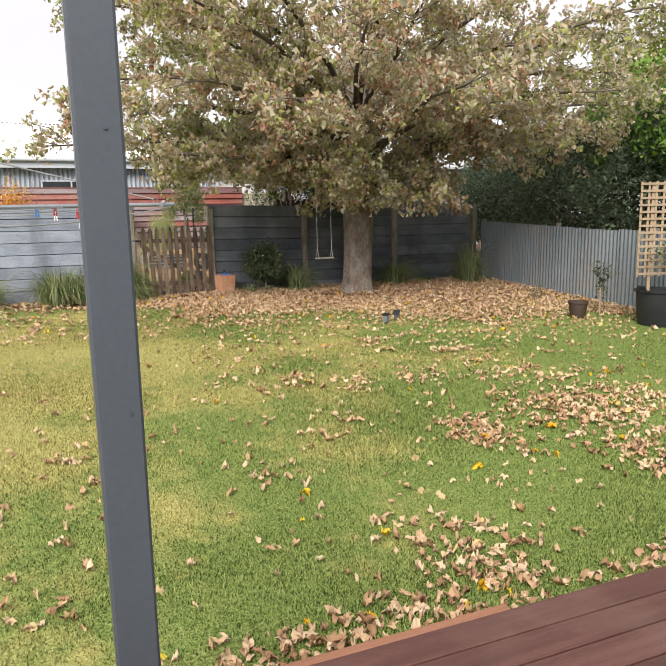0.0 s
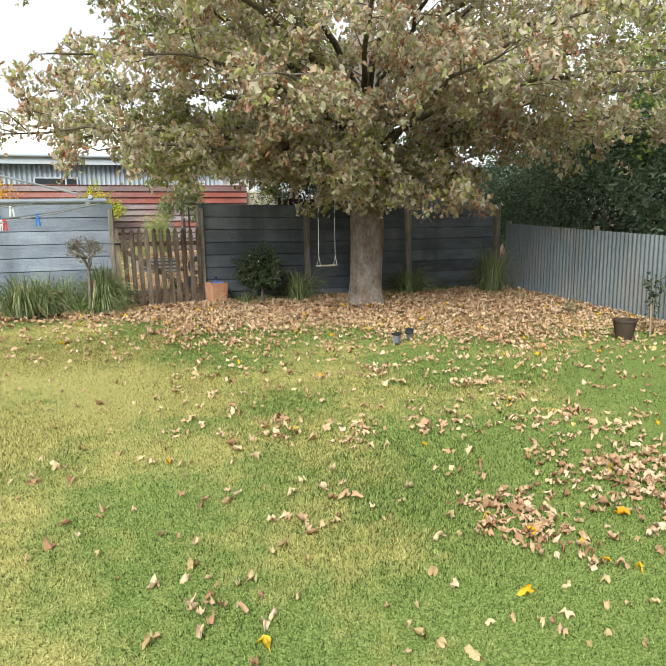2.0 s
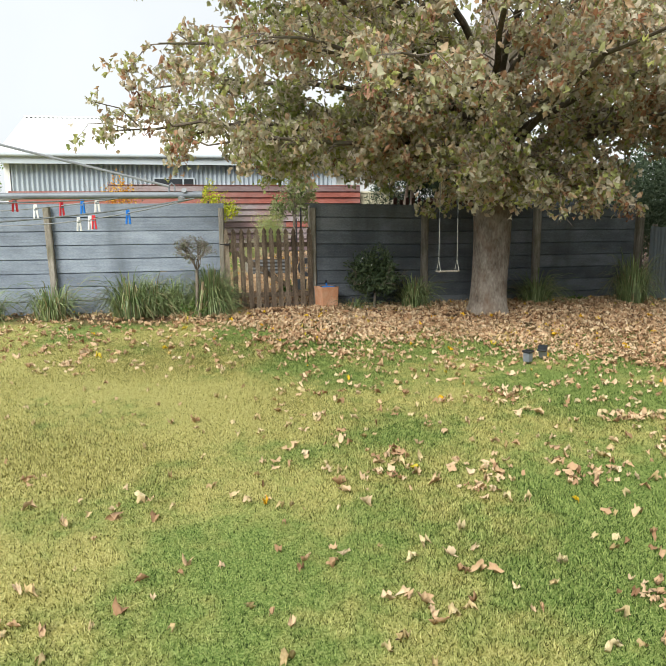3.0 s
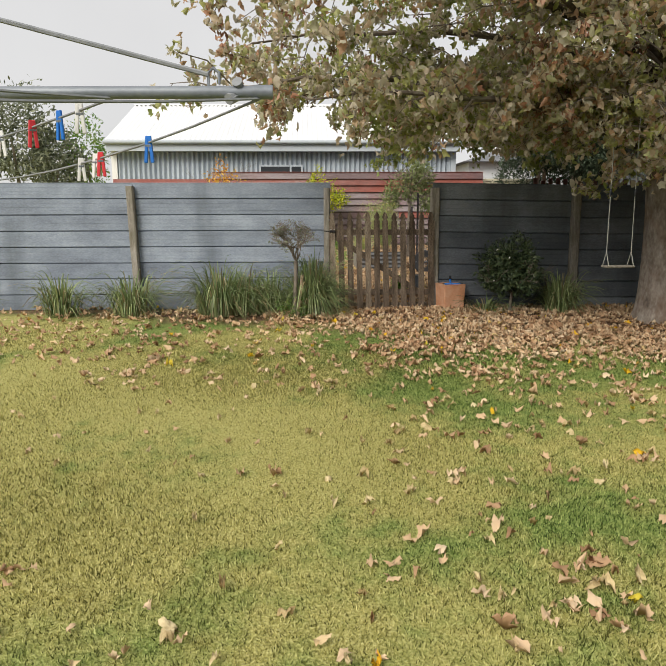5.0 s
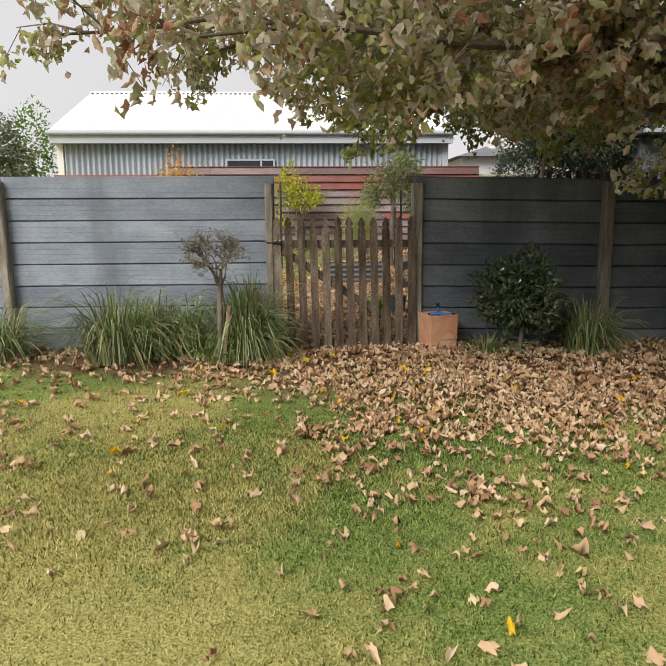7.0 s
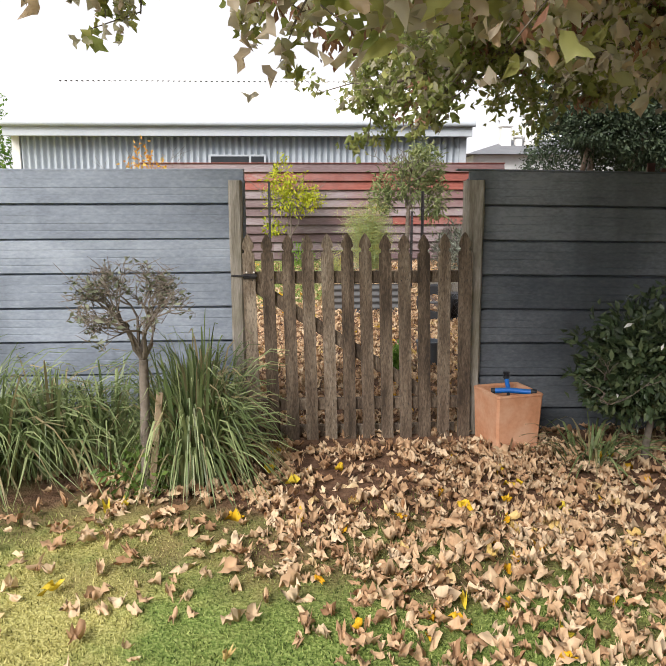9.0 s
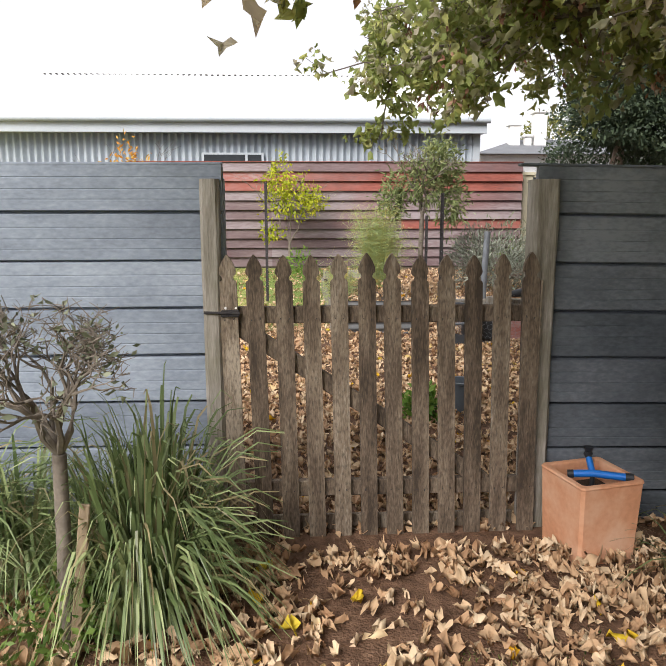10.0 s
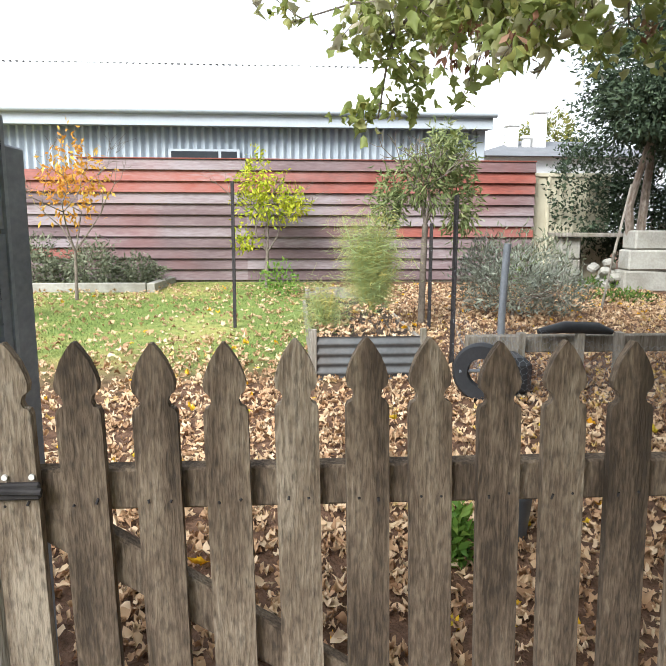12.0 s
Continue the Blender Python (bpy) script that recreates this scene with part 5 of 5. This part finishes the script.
palings = thing("paling_fence", (4.2, 13.5, ground(13.5)), "old red-brown timber paling fence behind the board fence", "fence", kind="structure")
part("rail", Buf().box(0, 0.02, 1.25, 2.2, 0.06, 1.33, 0.004), POST, palings)
part("rail", Buf().box(0, 0.02, 0.35, 2.2, 0.06, 0.43, 0.004), POST, palings)
for i in range(20):
    part("paling", Buf().box(0.11 * i, 0, -0.02, 0.11 * i + 0.06, 0.018, 1.61 + rnd.uniform(-0.02, 0.03), 0.003), DECK, palings)

far_house = thing("far_house", (10.2, 36, 0.9), "distant pale house with a grey hipped roof and white chimneys", "house")
part("wall", Buf().box(-1.6, 0, 0, 5.5, 7, 3.0), RENDER_WALL, far_house)
part("roof", Buf().add([(-2.0, -0.5, 3.0), (6, -0.5, 3.0), (6, 7.5, 3.0), (-2.0, 7.5, 3.0), (0.6, 2.5, 3.85), (3.5, 2.5, 3.85)],
                       [(0, 1, 5, 4), (1, 2, 5), (2, 3, 4, 5), (3, 0, 4), (0, 3, 2, 1)]), SLATE, far_house)
for x, h, w in ((0.1, 4.25, 0.42), (1.15, 4.75, 0.5), (0.65, 3.8, 0.28)):
    c = part("chimney", Buf().box(x - w / 2, 1.2, 2.9, x + w / 2, 1.2 + w, h, 0.03), WHITE, far_house)
    part("cap", Buf().box(x - w / 2 - 0.06, 1.14, h, x + w / 2 + 0.06, 1.26 + w, h + 0.12, 0.03), WHITE, c)
east = thing("neighbour_shed", (9.6, 19.6, 0.45), "grey neighbouring shed with a dark opening and a pale end wall", "shed")
part("wall", Buf().box(-1.3, 0, 0, 2.3, 3.0, 2.45), SLATE, east)
part("end_panel", Buf().box(2.32, -0.02, 0, 3.65, 3.0, 2.5), GREY_PAINT, east)
# no recess: a dark sheet stands in for the shade inside
part("opening", Buf().box(0.7, -0.03, 0.3, 2.2, -0.004, 2.3), GLASS, east)
part("roof", Buf().box(-1.4, -0.4, 2.52, 3.7, 3.2, 2.6, 0.01), GREY_PAINT, east)


# ---- vegetable garden behind the gate ----
def star_picket(x, y, top, label="black steel star picket standing in the garden"):
    ob = thing("star_picket", (x, y, ground(y)), label, "stake", "steel garden stakes")
    b = Buf()
    h = top - ground(y)
    for a in (90, 210, 330):
        b.box(-0.002, 0.0, -0.1, 0.002, 0.022, h, 0.0, pose(0, 0, 0, 0, 0, a))
    part("blade", b, RUST, ob)
    for k in range(6):
        part("hole_tag", Buf().tube([(0, -0.012, 0.2 + k * h / 7), (0, -0.016, 0.2 + k * h / 7)], 0.004, 6), GALV, ob)


star_picket(1.09, 18.25, 1.97)
star_picket(3.02, 16.55, 1.78)
star_picket(3.14, 18.05, 1.55)
black_post = thing("black_steel_post", (2.58, 12.45, ground(12.45)), "black steel post just behind the gate", "post")
part("shaft", Buf().box(-0.013, -0.013, -0.1, 0.013, 0.013, 1.21, 0.003), RUST, black_post)
pipe = thing("timber_pole", (3.80, 17.7, ground(17.7)), "round grey weathered pole standing in the garden", "pole")
part("shaft", Buf().tube([(0, 0, -0.1), (0.01, 0, 0.5), (0.03, 0, 0.94)], 0.037, 12), GALV, pipe, smooth=True)
lean = thing("leaning_pole", (5.6, 19.3, ground(19.3)), "thin pale leaning stick", "pole")
part("shaft", Buf().tube([(0, 0, -0.03), (0.12, 0, 0.7), (0.33, 0.1, 1.55)], [0.02, 0.018, 0.014], 8), POST, lean, smooth=True)


def small_tree(name, at, height, lumps, n, size, mat, seed, label, fork=0.3, spread=0.5, r=0.03, outline=OVAL, shell=0.2):
    tr = thing(name, at, label, "tree")
    twiggy(tr, None, height, spread, seed, 36, r, fork)
    foliage("crown", tr, lumps, n, size, mat, seed + 1, outline, 0.4, shell)
    return tr


small_tree("orange_sapling", (-1.16, 20.2, ground(20.2)), 2.15, [(0, 0, 1.3, 0.42, 0.4, 0.45), (0, 0, 1.85, 0.25, 0.25, 0.4), (-0.2, 0, 1.6, 0.3, 0.3, 0.3), (0.25, 0, 1.6, 0.3, 0.3, 0.4)],
           620, 0.085, ORANGE, 81, "slender young tree with sparse orange autumn leaves", r=0.022)
small_tree("lime_sapling", (1.32, 21.35, ground(21.3)), 1.8, [(0.05, 0, 1.25, 0.5, 0.4, 0.4), (-0.15, 0, 1.55, 0.35, 0.3, 0.45), (0.45, 0, 1.25, 0.25, 0.3, 0.25), (-0.3, 0, 0.7, 0.25, 0.2, 0.2)],
           1700, 0.08, LIME, 83, "young tree with bright yellow-green leaves", r=0.028, spread=0.3)
small_tree("willowy_tree", (3.10, 18.3, ground(18.3)), 2.0, [(0.0, 0, 1.55, 0.38, 0.38, 0.4), (-0.38, 0, 1.3, 0.24, 0.24, 0.32), (0.4, 0, 1.3, 0.24, 0.24, 0.45), (0.22, 0, 1.9, 0.26, 0.25, 0.26), (0.3, 0, 1.7, 0.25, 0.25, 0.3)],
           3200, 0.10, WILLOW, 85, "slender tree with drooping narrow grey-green leaves tied to stakes", r=0.035, outline=NARROW, fork=0.55, spread=0.22)


def feathery(at, seed, h, w, n):
    """Fennel: upright stems with very fine leaflets."""
    rr = random.Random(seed)
    ob = thing("fennel_plant", at, "feathery yellow-green fennel plant growing in the raised bed", "plant")
    b, spots = Buf(), []
    for _ in range(26):
        a, out = rr.uniform(0, 6.28), rr.uniform(0, w)
        top = Vector((math.cos(a) * out, math.sin(a) * out, h * rr.uniform(0.55, 1.05)))
        b.tube([(top.x * 0.2, top.y * 0.2, 0), (top.x * 0.5, top.y * 0.5, top.z * 0.5), top], [0.008, 0.006, 0.003], 5, cap=False)
        spots += [Vector((top.x * (0.2 + 0.8 * t), top.y * (0.2 + 0.8 * t), top.z * t)) for t in (rr.uniform(0.2, 1.0) for _ in range(n))]
    part("stem", b, FERNY, ob)
    g = np.random.default_rng(seed)
    at2 = np.array([s[:] for s in spots]) + g.normal(0, 0.09, (len(spots), 3))
    tip, nor = scatter_dirs(g, len(at2), -0.3)
    me = leaf_mesh("fronds", at2, g.uniform(0.07, 0.18, len(at2)), tip, nor, FERNY, [(-90, 0.5), (0, 0.012), (90, 0.5), (180, 0.012)], 0.06, g)
    part("fronds", me, FERNY, ob)["kind"] = "stuff"


feathery((2.52, 18.0, ground(18.0) + 0.22), 91, 0.98, 0.34, 420)
feathery((1.98, 16.9, ground(16.9) + 0.2), 92, 0.42, 0.16, 70)

bed = thing("raised_garden_bed", (1.86, 16.2, ground(16.2)), "raised garden bed of weathered corrugated iron and timber", "garden bed")
sheet = Buf()
for i in range(41):
    z = 0.34 * i / 40
    d = 0.012 * math.sin(2 * math.pi * z / 0.076)
    sheet.v += [(0, d, z), (0.82, d, z), (0, d + 0.002, z), (0.82, d + 0.002, z)]
for i in range(40):
    k = 4 * i
    sheet.f += [(k, k + 1, k + 5, k + 4), (k + 2, k + 6, k + 7, k + 3)]
part("front_sheet", sheet, BED_IRON, bed, "dark grey corrugated iron sheet", smooth=True)
for x, y in ((-0.03, -0.02), (0.82, -0.02), (0.0, 3.2), (0.9, 3.2)):
    part("corner_post", Buf().box(x, y, -0.05, x + 0.045, y + 0.045, 0.4, 0.004), POST, bed)
part("side_board", Buf().box(-0.03, 0.03, 0.0, 0.0, 3.2, 0.29, 0.004), POST, bed)
part("side_board", Buf().box(0.84, 0.03, 0.0, 0.87, 3.2, 0.3, 0.004), POST, bed)
part("back_board", Buf().box(0.045, 3.2, 0.0, 0.9, 3.23, 0.4, 0.004), POST, bed)
part("soil", Buf().box(0.0, 0.02, 0.0, 0.84, 3.19, 0.27), SOIL, bed)

lav = thing("lavender_bush", (4.25, 18.7, ground(18.7)), "grey-green woody lavender bush with bare lower twigs", "shrub")
twiggy(lav, None, 0.75, 1.2, 95, 72, 0.02, 0.15)
foliage("leaves", lav, [(0, 0, 0.42, 0.6, 0.5, 0.42), (0.5, 0, 0.36, 0.5, 0.4, 0.34), (-0.3, 0.2, 0.5, 0.4, 0.4, 0.4)], 3600, 0.085, SILVER, 96, NARROW, -0.6, 0.35)
rosemary = thing("grey_shrub", (4.6, 20.3, ground(20.3)), "pale grey-green shrub in front of the red wall", "shrub")
foliage("leaves", rosemary, [(0, 0, 0.5, 0.6, 0.5, 0.5), (0.8, 0.3, 0.45, 0.5, 0.4, 0.45)], 1300, 0.1, OLIVE, 97, NARROW, -0.5, 0.3)
for i, (x, y, w, h) in enumerate(((5.2, 21.2, 0.5, 0.45), (6.4, 21.0, 0.4, 0.2), (1.55, 20.6, 0.3, 0.45), (6.2, 19.9, 0.5, 0.15), (-0.9, 16.4, 0.3, 0.3), (-0.75, 14.6, 0.25, 0.3), (2.3, 13.6, 0.12, 0.2))):
    wd = thing("garden_weeds", (x, y, ground(y)), "green weeds growing in the garden soil", "plant")
    foliage("leaves", wd, [(0, 0, h * 0.5, w, w * 0.7, h * 0.6)], 300, 0.07, MID_LEAF if i % 2 else BRIGHT_LEAF, 100 + i, OVAL, -0.3, 0.2)
herb = thing("herb_bed", (-1.3, 21.4, ground(21.4)), "bed of low blue-green leafy herbs behind a timber edge", "plant")
foliage("leaves", herb, [(-0.9, 0, 0.32, 0.6, 0.35, 0.4), (0.0, 0, 0.28, 0.6, 0.35, 0.38), (0.7, 0.1, 0.2, 0.4, 0.3, 0.28)], 8000, 0.06, OLIVE, 111, OVAL, -0.2, 0.3)
edging = thing("timber_bed_edging", (-2.9, 20.9, ground(20.9)), "low grey timber sleeper edging round the herb bed", "garden edging")
part("sleeper", Buf().box(0, 0, -0.02, 2.5, 0.09, 0.13, 0.008), STONE, edging)
part("sleeper", Buf().box(0, 0, -0.02, 0.12, 1.1, 0.13, 0.008, pose(2.52, -0.02, 0, 0, 0, -6)), STONE, edging)
urn = thing("clay_chimney_pot", (-1.6, 18.7, ground(18.7)), "tall weathered orange clay pot standing in the grass", "pot")
part("body", Buf().lathe([(0.13, 0.0), (0.13, 0.7), (0.15, 0.72), (0.15, 0.8), (0.12, 0.8), (0.11, 0.1)], 18), TERRACOTTA, urn, smooth=True)

blocks = thing("limestone_block_stack", (6.6, 20.6, ground(20.6)), "rough stack of large grey limestone blocks", "stone blocks")
for x, y, z, sx, sy, sz, rz in ((0.0, 0.1, 0, 0.75, 0.4, 0.32, 3), (0.78, 0.1, 0, 0.8, 0.4, 0.32, -2), (0.06, 0.12, 0.325, 0.78, 0.38, 0.3, -3), (0.88, 0.12, 0.325, 0.8, 0.38, 0.3, 2),
                                (0.14, 0.12, 0.63, 0.6, 0.36, 0.28, 4), (0.8, 0.12, 0.63, 0.7, 0.36, 0.28, -2)):
    part("block", Buf().box(0, 0, 0, sx, sy, sz, 0.025, pose(x, y, z, 0, 0, rz)), STONE, blocks)
lintel = thing("low_stone_bench", (5.95, 21.55, ground(21.5)), "plank shelf on stone blocks beside the cream fence", "bench")
part("support", Buf().box(0.0, 0, 0, 0.35, 0.35, 0.4, 0.02), STONE, lintel)
part("support", Buf().box(0.02, 0.02, 0.41, 0.35, 0.35, 0.75, 0.02), STONE, lintel)
part("plank", Buf().box(-0.05, -0.1, 0.76, 1.9, 0.4, 0.82, 0.008), POST, lintel)
rubble = thing("rubble_heap", (6.45, 21.0, ground(21)), "small heap of broken pale stones", "rubble")
for i in range(9):
    b = Buf()
    b.box(-0.09, -0.07, -0.05, 0.09, 0.07, 0.06, 0.03, pose(rnd.uniform(-0.22, 0.15), rnd.uniform(-0.12, 0.12), 0.05 + 0.045 * i, rnd.uniform(-30, 30), rnd.uniform(-30, 30), rnd.uniform(0, 180)))
    part("stone", b, STONE, rubble)

# old wheelbarrow lying on its side among the leaves
wb = thing("garden_cart", (2.95, 15.6, ground(15.6)), "black plastic garden cart lying tipped in the leaves", "cart")
part("wheel", Buf().lathe([(0.10, -0.03), (0.19, -0.035), (0.21, -0.015), (0.21, 0.015), (0.19, 0.035), (0.10, 0.03), (0.10, -0.03)], 28, pose(0.05, 0, 0.21, 0, 90, 60)), BLACK, wb, "black rubber tyre", smooth=True)
part("tray", Buf().box(0.15, 0.0, 0.02, 0.42, 0.35, 0.3, 0.05), BLACK, wb)
part("axle", Buf().tube([(-0.1, 0.05, 0.21), (0.3, 0.1, 0.2)], 0.012, 8), GALV, wb)
tb = thing("timber_bench_frame", (3.55, 15.9, ground(15.9)), "low old timber trestle with a curved black cover on it", "trestle")
part("beam", Buf().box(-0.55, 0.12, 0.25, 1.2, 0.2, 0.38, 0.008), POST, tb)
for x in (-0.2, 0.25, 0.55):
    part("leg", Buf().box(x, 0.0, -0.02, x + 0.06, 0.06, 0.42, 0.005), POST, tb)
part("cover", Buf().tube([(-0.05, 0.02, 0.43), (0.15, 0.02, 0.46), (0.4, 0.02, 0.45), (0.52, 0.02, 0.42)], [0.02, 0.045, 0.045, 0.02], 12), BLACK, tb, smooth=True)
part("brick", Buf().box(0.02, -0.1, 0.0, 0.28, 0.0, 0.2, 0.008), RED_BOARD, tb)
buck = thing("blue_bucket", (2.58, 13.75, ground(13.75)), "small dark blue-grey plastic tub in the leaves", "bucket")
part("body", Buf().lathe([(0.0, 0.0), (0.08, 0.0), (0.1, 0.2), (0.108, 0.2), (0.108, 0.215), (0.09, 0.215), (0.075, 0.02)], 20), STEEL_POST, buck, smooth=True)

mesh_fence = thing("chicken_wire", (2.2, 15.35, ground(15.35)), "sagging galvanised chicken wire strung between stakes", "wire netting")
wire = Buf()
p0, p1, p2 = Vector((0.82, 1.15, 0)), Vector((0.95, 0.2, 0)), Vector((2.6, -0.15, 0))
for a, c, w in ((p0, p1, 0.95), (p1, p2, 1.7)):
    cols, rows = int(w / 0.045), 14
    for i in range(cols):
        for j in range(rows):
            u = (i + 0.5 * (j % 2)) / cols

            def at_(uu, jj):
                p = a.lerp(c, min(uu, 1))
                return (p.x + 0.015 * math.sin(uu * 9 + jj), p.y + 0.03 * math.sin(uu * 5 + jj * 0.7), jj * 0.042 * (1 - 0.25 * math.sin(uu * 3)) + 0.02)

            wire.tube([at_(u, j), at_(u + 0.5 / cols, j + 0.5)], 0.0011, 3, cap=False)
            wire.tube([at_(u, j), at_(u - 0.0, j - 0.5)], 0.0011, 3, cap=False)
            wire.tube([at_(u + 0.5 / cols, j + 0.5), at_(u + 1.0 / cols, j)], 0.0011, 3, cap=False)
part("netting", wire, GALV, mesh_fence)

# ---- trees and hedges beyond the fences ----
def big_bush(name, at, lumps, n, size, mat, seed, label, outline=OVAL, trunk=True, shell=0.55):
    ob = thing(name, at, label, "tree")
    if trunk:
        b = Buf()
        rr = random.Random(seed)
        for lx, ly, lz, *_ in lumps:
            b.tube([(lx * 0.6, ly * 0.6 + 0.8, -0.1), (lx * 0.8 + rr.uniform(-0.2, 0.2), ly * 0.8 + 0.5, lz * 0.5), (lx, ly, lz)], [0.08, 0.06, 0.03], 7)
        part("trunk", b, BARK, ob, smooth=True)
    foliage("crown", ob, lumps, n, size, mat, seed + 1, outline, 0.2, shell)
    return ob


big_bush("evergreen_tree", (7.3, 20.4, ground(20.4)), [(-0.55, 0, 2.55, 0.85, 1.0, 0.6), (-0.5, 0, 3.1, 1.0, 1.1, 0.9), (0.4, 0, 2.6, 1.2, 1.2, 0.9), (0.5, 0, 3.6, 1.3, 1.2, 0.9), (1.7, 0, 2.5, 1.2, 1.1, 1.1), (-0.55, 1.9, 1.35, 0.75, 0.5, 1.05), (0.5, 1.8, 1.2, 0.9, 0.5, 1.0), (1.4, 1.6, 1.2, 1.0, 0.6, 0.9), (2.3, 1.4, 1.2, 1.2, 0.7, 0.9)],
         85000, 0.085, DARK_LEAF, 121, "dense dark evergreen tree behind the garden")
big_bush("dark_hedge", (10.2, 9.5, ground(9.5)), [(0, 2.2, 1.6, 1.3, 1.6, 1.2), (0, 0, 1.6, 1.3, 1.6, 1.2), (0, -2.2, 1.7, 1.3, 1.6, 1.2), (0.2, -4.2, 1.7, 1.3, 1.6, 1.3), (0.6, 1, 2.8, 1.2, 1.6, 0.9), (0.8, 3.2, 2.7, 1.2, 1.6, 0.8), (0.3, 4.4, 1.7, 1.3, 1.5, 1.2), (0.8, 6.2, 1.8, 1.3, 1.4, 1.2)],
         120000, 0.095, HEDGE_LEAF, 125, "tall dark leafy hedge leaning over the corrugated fence", shell=0.4)
big_bush("creeper_tree", (10.0, 6.9, ground(7.0)), [(0, 0, 3.3, 1.5, 2.0, 1.3), (0, -2.4, 3.4, 1.5, 1.6, 1.4), (0.8, 2.6, 3.1, 1.5, 1.6, 1.2)],
         18000, 0.14, BRIGHT_LEAF, 127, "bright green leafy tree behind the dark hedge")
big_bush("yellowing_tree", (14.5, 12.0, ground(12)), [(0, 0, 5.0, 2.4, 2.4, 1.6), (-0.8, -2.5, 5.6, 2.0, 2.0, 1.4), (0.5, 2.4, 4.6, 2.0, 2.0, 1.5), (0, 0, 3.4, 2.0, 2.6, 1.4)],
         14000, 0.17, YELLOWING, 129, "tall tree with yellow-green leaves beyond the side fence")
big_bush("grey_leaf_tree", (-7.6, 24.0, ground(24)), [(0, 0, 2.9, 1.5, 1.2, 1.3), (-2.0, 0.3, 3.2, 1.6, 1.2, 1.4), (1.3, 0, 2.2, 0.9, 0.9, 0.9)], 12000, 0.15, OLIVE, 131,
         "grey-green bushy tree behind the fence", shell=0.4)
big_bush("green_bush", (-5.7, 24.6, ground(24.6)), [(0, 0, 2.4, 0.7, 0.7, 1.1)], 1500, 0.12, BRIGHT_LEAF, 133, "bright green bush beside the iron house")
big_bush("far_tree", (21.3, 62, 0.92), [(0, 0, 6.2, 2.4, 2.4, 2.2), (-2, 0, 5.2, 1.8, 1.8, 1.8)], 2500, 0.4, YELLOWING, 135, "distant tree behind the far house")
mast = thing("utility_pole", (9.4, 52, 0.92), "distant timber power pole with a cross-arm", "pole")
part("shaft", Buf().tube([(0, 0, 0), (0, 0, 6.6)], 0.1, 8), POST, mast)
part("cross_arm", Buf().box(-0.7, -0.05, 6.1, 0.7, 0.05, 6.2), POST, mast)
